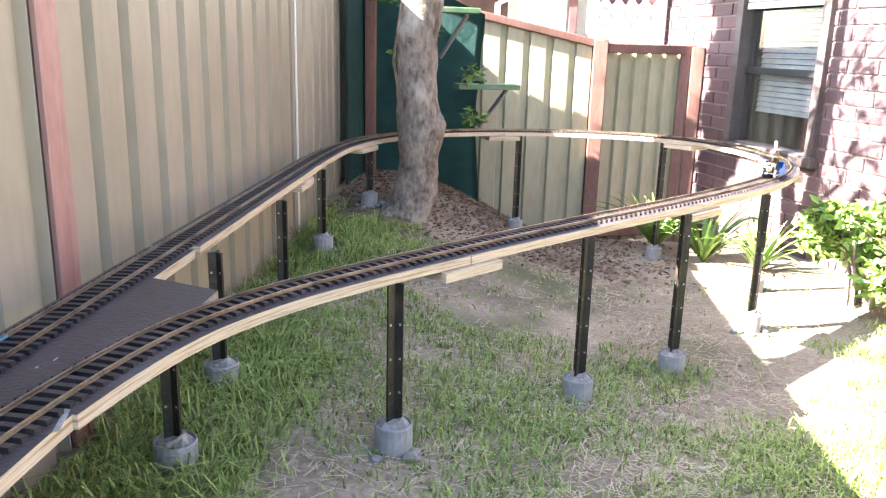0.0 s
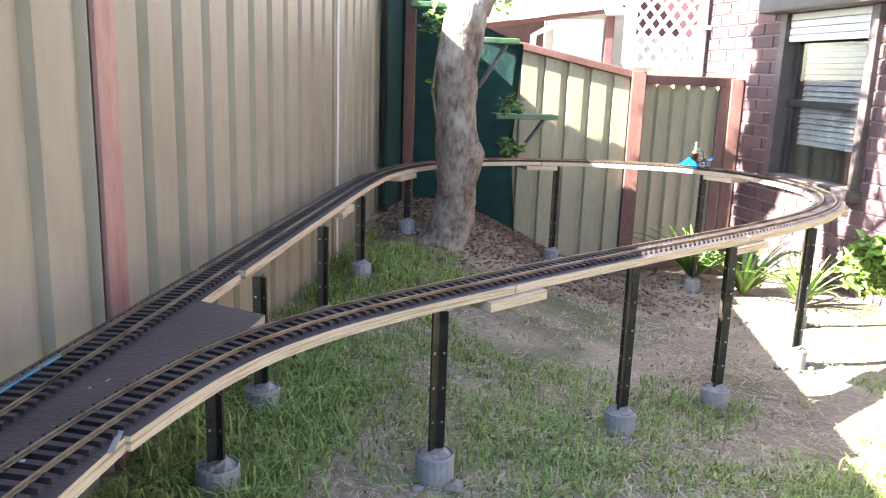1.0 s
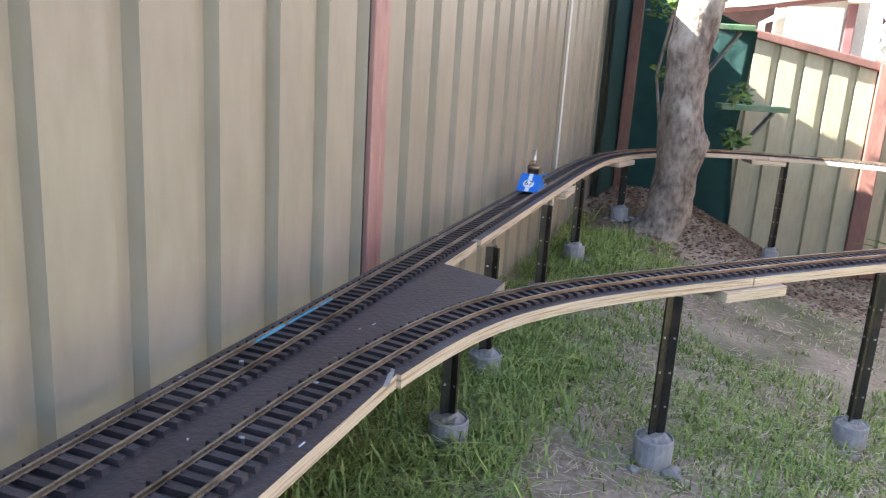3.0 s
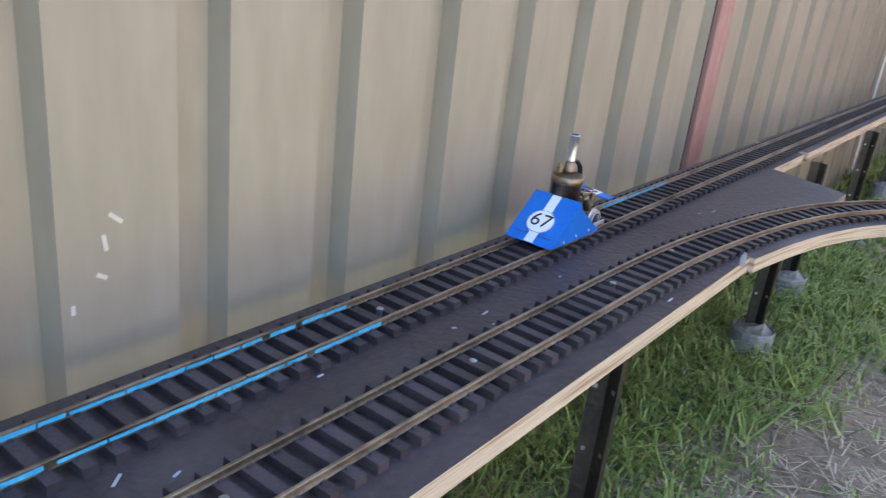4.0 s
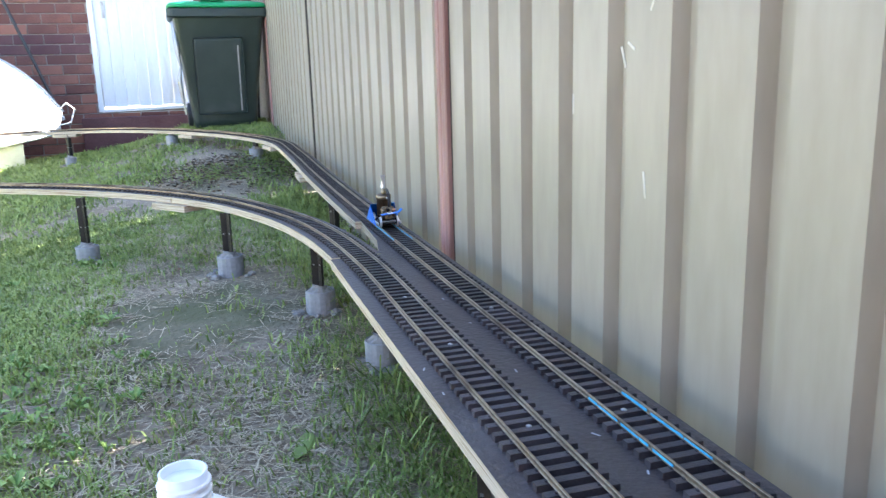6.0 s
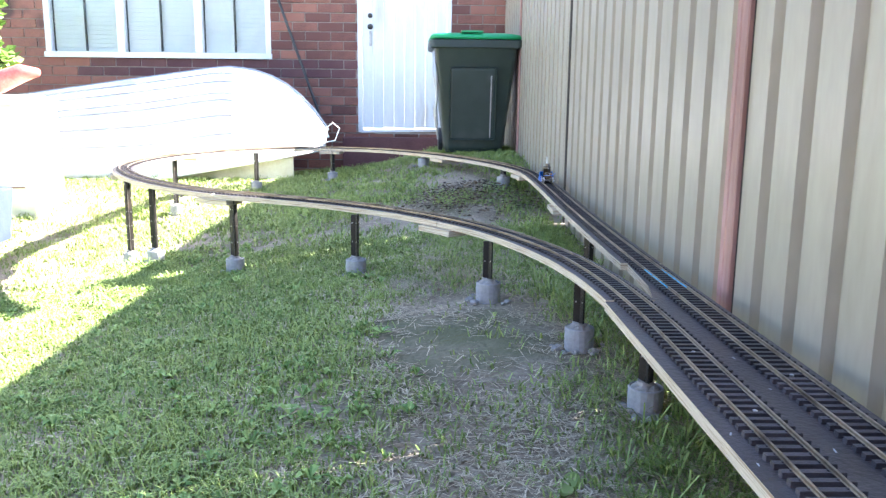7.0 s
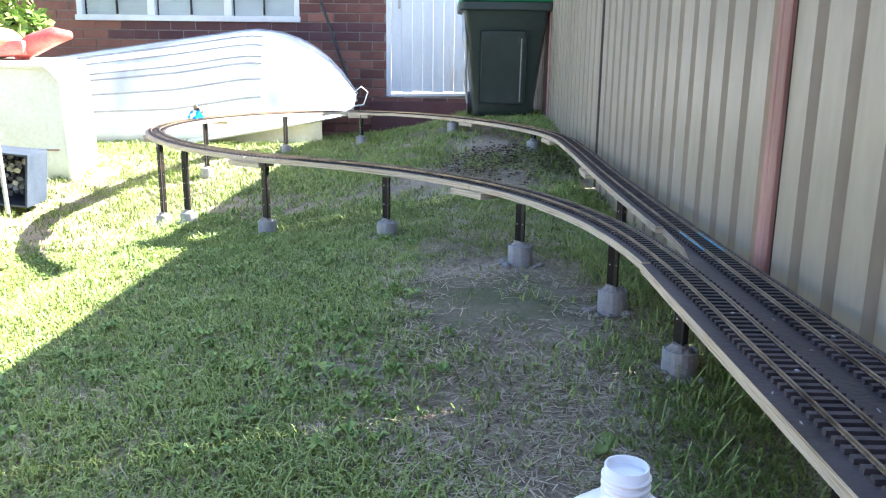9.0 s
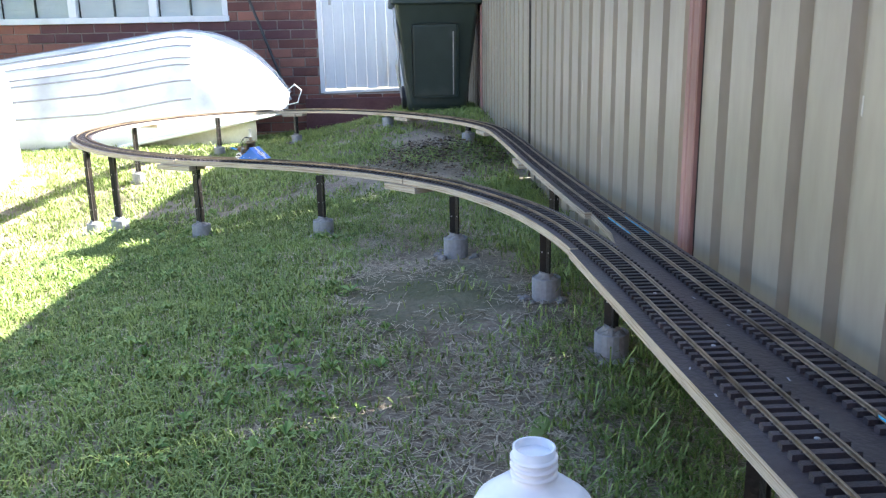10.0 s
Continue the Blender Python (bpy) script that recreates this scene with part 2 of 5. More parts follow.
def prism(outline, axis, lo, hi, bm=None):
    """A closed outline of pairs, drawn out along an axis (0, 1 or 2)."""
    bm = bm or bmesh.new()

    def put(p, h):
        c = list(p)
        c.insert(axis, h)
        return bm.verts.new(c)

    a, b = [put(p, lo) for p in outline], [put(p, hi) for p in outline]
    n = len(a)
    for k in range(n):
        bm.faces.new((a[k], a[(k + 1) % n], b[(k + 1) % n], b[k]))
    bm.faces.new(a[::-1])
    bm.faces.new(b)
    bmesh.ops.recalc_face_normals(bm, faces=bm.faces[:])
    return bm


def smoothstep(a, b, v):
    t = min(max((v - a) / (b - a), 0.0), 1.0)
    return t * t * (3 - 2 * t)


def ground_z(x, y):
    """The lawn: high by the brick house with the door, falling towards the far garden and away from the fence."""
    drop = 0.12 + 0.05 * smoothstep(2.5, 3.2, y) + 0.13 * smoothstep(3.6, 5.2, y) + 0.22 * smoothstep(5.2, 6.6, y)
    z = -0.36 - smoothstep(0.05, 1.3, x) * drop * smoothstep(0.8, 2.2, y)
    b = smoothstep(-1.4, -3.0, y)
    z += b * (0.135 - 0.16 * smoothstep(0.3, 2.0, x))
    z += smoothstep(-3.8, -7.0, y) * (0.12 + 0.12 * smoothstep(1.3, 0.2, x))
    z -= b * 0.19 * smoothstep(1.9, 2.5, x) * (1 - 0.7 * smoothstep(2.85, 3.3, x)) * smoothstep(-6.6, -5.2, y)
    z += 0.06 * math.exp(-((x - 0.25) ** 2 + (y - 5.1) ** 2) / 0.4)
    z += 0.014 * noise.noise((x * 1.3, y * 1.3, 3.0)) + 0.008 * noise.noise((x * 5, y * 5, 7.0))
    return z


def grid_mesh(verts, faces, mats, name, smooth=False):
    me = bpy.data.meshes.new(name)
    me.from_pydata(verts, [], faces)
    for m in mats:
        me.materials.append(m)
    if smooth:
        me.polygons.foreach_set("use_smooth", [True] * len(me.polygons))
    return new(name, me)

# ---- the railway's line ----


def track_z(y):
    return 0.05 * smoothstep(-2.5, -6.3, y)


# the closed line that the locomotive follows: down the fence, round one loop, back, round the other
LINE = [(0.0225, 3.4), (0.0225, 2.3), (0.0225, 1.0), (0.0225, 0.0), (0.0225, -1.2), (0.0225, -2.4), (0.0225, -3.6), (0.02, -4.5), (0.04, -5.05), (0.16, -5.5),
        (0.37, -5.97), (0.69, -6.5), (1.12, -6.9), (1.58, -6.96), (1.99, -6.66), (2.28, -6.15), (2.40, -5.7), (2.41, -5.3), (2.33, -4.97), (2.04, -4.5),
        (1.77, -4.22), (1.53, -4.04), (1.26, -3.91), (0.99, -3.76), (0.75, -3.58), (0.54, -3.36), (0.39, -3.14), (0.29, -2.92), (0.22, -2.70),
        (0.175, -2.45), (0.15, -2.1), (0.1485, -1.6), (0.1485, -0.6), (0.1485, 0.4), (0.1485, 1.3), (0.165, 1.72), (0.225, 2.02), (0.32, 2.21), (0.45, 2.38),
        (0.60, 2.55), (0.79, 2.76), (1.02, 3.0), (1.32, 3.31), (1.58, 3.6), (1.76, 3.84), (1.90, 4.12), (1.96, 4.42), (1.92, 4.72), (1.80, 4.98),
        (1.58, 5.17), (1.31, 5.25), (1.05, 5.26), (0.80, 5.22), (0.56, 5.13), (0.33, 4.96), (0.16, 4.72), (0.06, 4.40), (0.028, 4.0)]


def spline(points, step=0.02):
    """Closed centripetal spline through points, as points at equal steps."""
    out = []
    n = len(points)
    for i in range(n):
        p = [Vector((*points[(i + k - 1) % n], 0)) for k in range(4)]
        t = [0.0]
        for a, b in zip(p, p[1:]):
            t.append(t[-1] + max((b - a).length, 1e-4) ** 0.5)
        for k in range(24):
            u = t[1] + (t[2] - t[1]) * k / 24
            a = [p[j] * ((t[j + 1] - u) / (t[j + 1] - t[j])) + p[j + 1] * ((u - t[j]) / (t[j + 1] - t[j])) for j in range(3)]
            b = [a[j] * ((t[j + 2] - u) / (t[j + 2] - t[j])) + a[j + 1] * ((u - t[j]) / (t[j + 2] - t[j])) for j in range(2)]
            out.append(b[0] * ((t[2] - u) / (t[2] - t[1])) + b[1] * ((u - t[1]) / (t[2] - t[1])))
    arr = np.array([(v.x, v.y) for v in out] + [(out[0].x, out[0].y)])
    s = np.concatenate([[0], np.cumsum(np.hypot(*np.diff(arr, axis=0).T))])
    q = np.linspace(0, s[-1], int(s[-1] / step) + 1)
    return np.stack([np.interp(q, s, arr[:, 0]), np.interp(q, s, arr[:, 1])], 1), q


LXY, LS = spline(LINE)
TOTAL = float(LS[-1])


def on_line(s):
    """Place and heading (degrees, 0 = +y) of the line at length s."""
    s %= TOTAL
    x, y = np.interp(s, LS, LXY[:, 0]), np.interp(s, LS, LXY[:, 1])
    a, b = (s - 0.04) % TOTAL, (s + 0.04) % TOTAL
    dx = np.interp(b, LS, LXY[:, 0]) - np.interp(a, LS, LXY[:, 0])
    dy = np.interp(b, LS, LXY[:, 1]) - np.interp(a, LS, LXY[:, 1])
    return float(x), float(y), math.degrees(math.atan2(-dx, dy))


def s_near(x, y):
    return float(LS[np.argmin((LXY[:, 0] - x) ** 2 + (LXY[:, 1] - y) ** 2)])


def sweep(s0, s1, section, step=0.04):
    """Draws a closed section of (sideways, up) pairs along the line between two lengths."""
    bm = bmesh.new()
    n = max(2, int((s1 - s0) / step) + 1)
    rings = []
    for i in range(n):
        x, y, h = on_line(s0 + (s1 - s0) * i / (n - 1))
        c, sn, z = math.cos(radians(h)), math.sin(radians(h)), track_z(y)
        rings.append([bm.verts.new((x + o * c, y + o * sn, z + u)) for o, u in section])
    k = len(section)
    for a, b in zip(rings, rings[1:]):
        for j in range(k):
            bm.faces.new((a[j], a[(j + 1) % k], b[(j + 1) % k], b[j]))
    bm.faces.new(rings[0][::-1])
    bm.faces.new(rings[-1])
    bmesh.ops.recalc_face_normals(bm, faces=bm.faces[:])
    return bm


BOARD_TOP, BOARD_LOW = -0.014, -0.034
railway = thing("garden_railway", "raised garden railway of dark painted plywood with narrow gauge brass track", "model railway")


def two_tone_board(name, bm, parent, label=""):
    """Painted top, raw plywood edges."""
    ob = part(name, bm, [M_PLY, M_BOARD], parent, label)
    for p in ob.data.polygons:
        p.material_index = 1 if abs(p.normal.z) > 0.7 else 0
    return ob


# straight double-track boards by the fence
for y0, y1 in ((-2.20, 0.028), (0.034, 2.24)):
    if y1 > 1:
        bm = prism([(-0.034, y0), (0.2148, y0), (0.2148, 1.70), (0.222, 2.24), (0.075, 2.30), (0.075, 2.52), (-0.034, 2.52)], 2, BOARD_LOW, BOARD_TOP)
    else:
        bm = prism([(-0.034, -2.62), (0.062, -2.62), (0.075, -2.36), (0.105, y0), (0.2148, y0), (0.2148, y1), (-0.034, y1)], 2, BOARD_LOW, BOARD_TOP)
    two_tone_board("board", bm, railway, "dark brown painted plywood board with pale raw edges")
# curved strips of the two loops, butted piece by piece with lap plates under the joints
sB0, sB1 = s_near(0.0225, -2.62), s_near(0.155, -2.21)
sA0, sA1 = s_near(0.17, 1.74), s_near(0.0225, 2.53) + TOTAL


def loop_boards(s0, s1, pieces, half):
    cut = [s0 + (s1 - s0) * i / pieces for i in range(pieces + 1)]
    for a, b in zip(cut, cut[1:]):
        sec = [(-half, BOARD_LOW + 0.001), (half, BOARD_LOW + 0.001), (half, BOARD_TOP + 0.0012), (-half, BOARD_TOP + 0.0012)]
        two_tone_board("curved_board", sweep(a + 0.002, b - 0.002, sec), railway)
    for c in cut[1:-1]:
        sec = [(-half - 0.014, BOARD_LOW - 0.022), (half + 0.014, BOARD_LOW - 0.022), (half + 0.014, BOARD_LOW - 0.001), (-half - 0.014, BOARD_LOW - 0.001)]
        part("lap_plate", sweep(c - 0.09, c + 0.09, sec), M_PLY, railway, "raw plywood joint plate")


loop_boards(sB0, sB1, 9, 0.056)
loop_boards(sA0, sA1, 8, 0.056)
part("edge_strip", prism([(0.150, 1.92), (0.156, 1.925), (0.222, 1.69), (0.216, 1.685)], 2, BOARD_TOP, BOARD_TOP + 0.0015), M_GREYMETAL, railway, "pale scraped board joint")
# rails
RAIL = [(-0.0028, -0.0062), (0.0028, -0.0062), (0.0028, -0.0055), (0.0008, -0.0048), (0.0008, -0.0028), (0.0017, -0.0022), (0.0017, -0.0004), (0.0011, 0.0), (-0.0011, 0.0), (-0.0017, -0.0004), (-0.0017, -0.0022), (-0.0008, -0.0028), (-0.0008, -0.0048), (-0.0028, -0.0055)]
pieces = 24
for side in (-1, 1):
    for i in range(pieces):
        a, b = TOTAL * i / pieces, TOTAL * (i + 1) / pieces
        part("rail", sweep(a, b - 0.0015, [(o + side * 0.0225, u) for o, u in RAIL], 0.05), M_RAIL, railway)
# cyan paint on rail webs, broken by the sleepers
rc = random.Random(12)
for x, y0, y1, sides in ((0.0225, 1.20, 0.82, (-1, 1)), (0.0225, 0.60, 0.40, (-1, 1)), (0.0225, 0.24, -0.02, (-1, 1)), (0.0225, 1.95, 1.72, (1,)), (0.0225, -1.12, -1.30, (-1, 1)), (0.0225, -2.30, -2.50, (-1, 1)), (0.1485, 0.10, -0.06, (1,))):
    for side in sides:
        o, y = -side * 0.0225, y0
        while y > y1:
            l = rc.uniform(0.012, 0.05)
            bm = box(x + o - rc.uniform(0.0017, 0.0022), x + o + rc.uniform(0.0017, 0.0022), max(y - l, y1), y, -0.0058, -rc.uniform(0.0016, 0.003))
            part("paint_streak", bm, M_CYAN, railway, "bright cyan paint on the rail")
            y -= l + rc.choice((0.0015, 0.003, 0.009))
# pale chips and scuffs on the board
for k in range(46):
    x, y, l = rc.choice((-0.026, 0.066, 0.075, 0.085, 0.095, 0.105, 0.19, 0.20)), rc.uniform(-1.9, 1.9), rc.uniform(0.004, 0.013)
    bm = place(box(-0.0011, 0.0011, -l / 2, l / 2, 0, 0.0005), pose(x, y, BOARD_TOP + 0.0002, 0, 0, rc.uniform(-40, 40)))
    part("paint_chip", bm, M_CHIP, railway, "pale chip in the board paint")
# screws between the rails
for x, ys in ((0.0225, (1.654, 1.225, 0.80, 0.36, 0.0, -0.42, -0.84, -1.259, -1.70)), (0.1425, (1.64, 1.477, 1.213, 0.954, 0.52, 0.06, -0.36, -0.80, -1.257, -1.55, -1.818))):
    for y in ys:
        bm = lathe([(0.0035, -0.014), (0.0035, -0.0052), (0.0022, -0.0045)], 10)
        part("screw", place(bm, Matrix.Translation((x, y, 0))), M_SCREW, railway)

# ---- posts ----


def ground_at_post(x, y):
    return ground_z(x, y)


def post_mesh(h):
    """A star picket with three flanges and holes marked by small bright bolts."""
    bm = bmesh.new()
    for a in (90, 210, 330):
        place_m = Matrix.Rotation(radians(a), 4, "Z")
        b = bmesh.ops.create_cube(bm, size=1, matrix=place_m @ Matrix.Translation((0.0095, 0, h / 2)) @ Matrix.Diagonal((0.019, 0.005, h, 1)))
        for k in range(int(h / 0.075)):
            c = bmesh.ops.create_cube(bm, size=1, matrix=place_m @ Matrix.Translation((0.013, 0, 0.06 + 0.075 * k)) @ Matrix.Diagonal((0.0045, 0.0062, 0.0045, 1)))
            for v in c["verts"]:
                for f in v.link_faces:
                    f.material_index = 1
    return bm


def railway_post(x, y, heading=0.0, top=None, radius=0.041, foot=0.064):
    z = ground_z(x, y)
    top = BOARD_LOW + track_z(y) if top is None else top
    p = thing("track_post", "black steel star picket set in a grey concrete-filled pipe footing", "post", pose(x, y, z, 0, 0, heading), "railway posts")
    part("picket", post_mesh(top - z), [M_PICKET, M_SCREW], p, "black steel picket with punched holes")
    bm = lathe([(radius, -0.12), (radius, foot * 0.96), (radius * 0.96, foot), (radius * 0.93, foot), (radius * 0.92, foot - 0.012)], 18)
    part("pipe_sleeve", bm, M_PVC, p, "grey plastic pipe sleeve")
    bm = lathe([(radius * 0.9, foot - 0.03), (radius * 0.9, foot - 0.006), (radius * 0.5, foot + 0.006), (0.02, foot + 0.012)], 14)
    for v in bm.verts:
        v.co.z += 0.008 * noise.noise(v.co * 60)
    part("concrete", bm, M_CONC, p, "rough concrete fill")
    bm = bmesh.new()
    rnd = random.Random(int(x * 100) + int(y * 1000))
    for k in range(9):
        a, r = rnd.uniform(0, 6.28), rnd.uniform(radius, radius + 0.035)
        bmesh.ops.create_icosphere(bm, subdivisions=1, radius=rnd.uniform(0.008, 0.02), matrix=Matrix.Translation((r * math.cos(a), r * math.sin(a), 0.004)) @ Matrix.Diagonal((1, 1, 0.6, 1)))
    tagged(part("spilled_concrete", bm, M_CONC, p), kind="stuff")
    return p


for x, y, h in ((0.53, 2.40, 20), (0.97, 2.86, 30), (1.30, 3.21, 30), (1.66, 3.61, 10), (1.90, 4.30, 0), (1.62, 5.08, 40), (0.87, 5.19, 0), (0.14, 4.62, 30), (0.08, 3.82, 0), (0.09, 3.20, 0), (0.10, 2.58, 0), (0.14, 2.20, 0),
                (0.90, -3.60, 30), (0.41, -3.06, 30), (0.19, -2.60, 20), (0.10, -2.24, 0), (1.48, -4.00, 20), (1.96, -4.36, 40), (2.22, -4.72, 10), (2.36, -5.95, 0), (1.95, -6.62, 0), (1.40, -6.92, 0), (0.66, -6.42, 0), (0.15, -5.45, 0), (0.03, -3.3, 0), (0.15, -1.36, 0), (0.20, 1.38, 0), (0.16, 0.0, 0)):
    railway_post(x, y, h)

# ---- fence by the railway ----
XF = -0.088
PITCH, RIB = 0.1570, 0.021
FENCE_LOW = -0.62


def sheet_bm(y0, y1, z0, z1, ribs, depth=RIB, thick=0.0012, x=0.0, lead=0.028):
    """A ribbed sheet: wide flats with narrow recessed troughs."""
    pitch = (y1 - y0) / ribs
    prof = [(x, y0)]
    for k in range(ribs):
        c = y0 + pitch - lead + k * pitch
        prof += [(x, c - 0.026), (x - depth * 0.15, c - 0.025), (x - depth, c - 0.0185), (x - depth, c + 0.0185), (x - depth * 0.15, c + 0.025), (x, c + 0.026)]
    prof.append((x, y1))
    bm = bmesh.new()
    zs = [z0 + (z1 - z0) * i / 6 for i in range(7)]
    front = [[bm.verts.new((px, py, z)) for px, py in prof] for z in zs]
    back = [[bm.verts.new((px - thick, py, z)) for px, py in prof] for z in zs]
    for g, flip in ((front, False), (back, True)):
        for a, b in zip(g, g[1:]):
            for k in range(len(prof) - 1):
                q = (a[k], a[k + 1], b[k + 1], b[k])
                bm.faces.new(q[::-1] if flip else q)
    for k in range(len(prof) - 1):
        bm.faces.new((front[-1][k], front[-1][k + 1], back[-1][k + 1], back[-1][k]))
    return bm


def fence_top(y):
    """The fence steps up panel by panel towards the house."""
    return 1.38 if y < -6.8 else 1.30 if y < -4.52 else 1.15 if y < -2.24 else 1.0 if y < -0.1 else 0.84 if y < 2.2 else 0.86 if y < 4.1 else 0.90


def fence_post(y, parent, label="", mat=None):
    FENCE_TOP = fence_top(y - 0.2)
    bm = prism([(XF - 0.03, y - 0.034), (XF + 0.010, y - 0.034), (XF + 0.013, y - 0.031), (XF + 0.013, y - 0.012), (XF + 0.010, y - 0.009), (XF + 0.010, y + 0.009), (XF + 0.013, y + 0.012), (XF + 0.013, y + 0.031), (XF + 0.010, y + 0.034), (XF - 0.03, y + 0.034)], 2, FENCE_LOW, FENCE_TOP + 0.02)
    part("post", bm, mat or M_POST, parent, label)
    # solid black strip in place of the shaded gap at the post's edge
    part("shadow_gap", box(XF - 0.028, XF + 0.001, y + (0.0345 if y < -1 else -0.0395), y + (0.0395 if y < -1 else -0.0345), FENCE_LOW, FENCE_TOP), M_GAP, parent, "black strip painting the shade of the joint beside the post")


fence = thing("fence", "tall beige ribbed sheet metal fence with red-brown posts", "fence", kind="structure")
posts = [-9.12, -6.84, -4.56, -2.281, 0.0, 2.281, 4.13, 5.90]
for a, b in zip(posts, posts[1:]):
    FENCE_TOP = fence_top(a + 0.05)
    n = max(1, round((b - a - 0.07) / PITCH))
    part("sheet", sheet_bm(a + 0.03, b - 0.040, FENCE_LOW, FENCE_TOP, n, x=XF), M_SHEET, fence)
    part("top_rail", box(XF - 0.035, XF + 0.012, a + 0.036, b - 0.054, FENCE_TOP - 0.02, FENCE_TOP + 0.03, 0.004), M_POST, fence)
for y in posts:
    FENCE_TOP = fence_top(y + 0.05)
    if abs(y - 4.13) < 0.01:
        # backing added behind the joint only to stop sun leaking through
        part("post", box(XF - 0.032, XF - 0.001, y - 0.05, y + 0.032, FENCE_LOW, FENCE_TOP), M_SHEET, fence)
        part("joint_strip", box(XF + 0.001, XF + 0.006, y - 0.012, y + 0.004, FENCE_LOW, FENCE_TOP), M_WHITE_STRIP, fence, "thin white joint strip")
    elif abs(y + 4.56) < 0.01:
        # the joint's shade, drawn as a black strip
        part("shadow_gap", box(XF - 0.028, XF + 0.004, y - 0.014, y + 0.010, FENCE_LOW, FENCE_TOP), M_GAP, fence, "black strip painting the shade of the joint")
        part("post", box(XF - 0.03, XF + 0.006, y - 0.05, y - 0.016, FENCE_LOW, FENCE_TOP), M_SHEET, fence)
    else:
        fence_post(y, fence, "pinkish red-brown folded post")

for y, z, l, a in ((-1.47, 0.396, 0.03, 25), (-1.45, 0.41, 0.02, 60), (-1.41, 0.231, 0.035, 10), (-1.62, 0.33, 0.03, 0), (-1.40, 0.46, 0.02, -30), (1.024, 0.094, 0.014, 50), (1.014, 0.075, 0.014, 10), (1.010, 0.047, 0.010, 60), (0.985, 0.024, 0.008, 0), (-3.4, 0.3, 0.05, 3), (-3.1, 0.12, 0.06, 4)):
    part("scratch", place(box(-0.0006, 0.0007, -0.0018, 0.0018, -l / 2, l / 2), Matrix.Translation((XF, y, z)) @ Matrix.Rotation(radians(a), 4, "X")), M_SCRATCH, fence, "pale scratch in the paint")

# ---- back fence, gate and shade cloth ----
CORNER, GATE_L, GATE_R = Vector((XF, 5.95, 0)), Vector((1.40, 6.19, 0)), Vector((2.06, 6.42, 0))


def raked(p0, p1, z0, z1, t0, t1, n, name, label, parent, mat=M_KHAKI):
    """A ribbed fence between two plan points with sloping foot and top."""
    d = (p1 - p0)
    length = d.length
    bm = sheet_bm(0, length, 0, 1, n, 0.03)
    u = d.normalized()
    w = Vector((u.y, -u.x, 0))
    for v in bm.verts:
        s, k = v.co.y / length, v.co.z
        lo, hi = z0 + (z1 - z0) * s, t0 + (t1 - t0) * s
        v.co = p0 + u * v.co.y + w * v.co.x + Vector((0, 0, lo + (hi - lo) * k))
    part(name, bm, mat, parent, label)


back = thing("back_fence", "sunlit beige ribbed sheet fence with a red-brown top rail", "fence", kind="structure")
raked(CORNER, GATE_L, -0.75, -0.95, 0.76, 0.45, 10, "sheet", "", back)


def bar_between(a, b, w, h, mat, parent, name, label=""):
    a, b = Vector(a), Vector(b)
    d = b - a
    bm = box(-w / 2, w / 2, 0, d.length, -h / 2, h / 2, min(w, h) * 0.15)
    q = d.to_track_quat("Y", "Z").to_matrix().to_4x4()
    return part(name, place(bm, Matrix.Translation(a) @ q), mat, parent, label)


bar_between((*CORNER.xy, 0.77), (*GATE_L.xy, 0.46), 0.05, 0.05, M_POST_DARK, back, "top_rail", "red-brown top rail")
part("post", box(GATE_L.x - 0.045, GATE_L.x + 0.045, GATE_L.y - 0.05, GATE_L.y + 0.04, -1.2, 0.49, 0.006), M_POST_DARK, back, "red-brown square post")
part("post", box(XF + 0.05, XF + 0.11, 5.62, 5.68, -0.8, 0.90, 0.005), M_POST_DARK, back)
gate = thing("gate", "closed beige sheet metal gate in a red-brown frame", "gate", kind="structure")
raked(GATE_L + Vector((0.04, 0.02, 0)), GATE_R - Vector((0.09, 0.02, 0)), -0.85, -0.85, 0.43, 0.42, 5, "gate_sheet", "", gate)
bar_between((GATE_L.x + 0.046, GATE_L.y, 0.44), (GATE_R.x, GATE_R.y, 0.44), 0.045, 0.06, M_POST_DARK, gate, "top_rail")
bar_between((GATE_L.x + 0.05, GATE_L.y, -0.78), (GATE_R.x, GATE_R.y, -0.78), 0.045, 0.06, M_POST_DARK, gate, "bottom_rail")
part("stile", box(GATE_R.x - 0.10, GATE_R.x - 0.04, GATE_R.y - 0.04, GATE_R.y + 0.02, -0.95, 0.43, 0.004), M_POST_DARK, gate)
part("gate_post", box(GATE_R.x - 0.03, GATE_R.x + 0.05, GATE_R.y - 0.06, GATE_R.y + 0.03, -1.2, 0.46, 0.005), M_POST_DARK, gate)

cloth = bmesh.new()
cells = []
u = (GATE_L - CORNER).normalized()
for i in range(25):
    s = i / 24
    col = []
    for j in range(13):
        k = j / 12
        if s < 0.42:
            a = s / 0.42
            p = Vector((XF + 0.03, 5.02 + 0.78 * a, 0))
            lo, hi = -0.62, 0.91
        else:
            a = (s - 0.42) / 0.58
            p = Vector((XF + 0.045, 5.83, 0)) + u * (0.70 * a)
            lo, hi = -0.62 - 0.05 * a, 0.91 - 0.29 * a
        z = lo + (hi - lo) * k
        wob = 0.018 * math.sin(9 * s + 2.5 * k) + 0.012 * noise.noise((s * 7, k * 5, 1))
        col.append(cloth.verts.new(p + Vector((0.7, -0.7, 0)) * (0.02 + wob * 0.6) + Vector((-0.045 * (1 - abs(2 * k - 1)) * (a if s >= 0.42 else 0), 0, z))))
    cells.append(col)
for a, b in zip(cells, cells[1:]):
    for j in range(12):
        cloth.faces.new((a[j], b[j], b[j + 1], a[j + 1]))
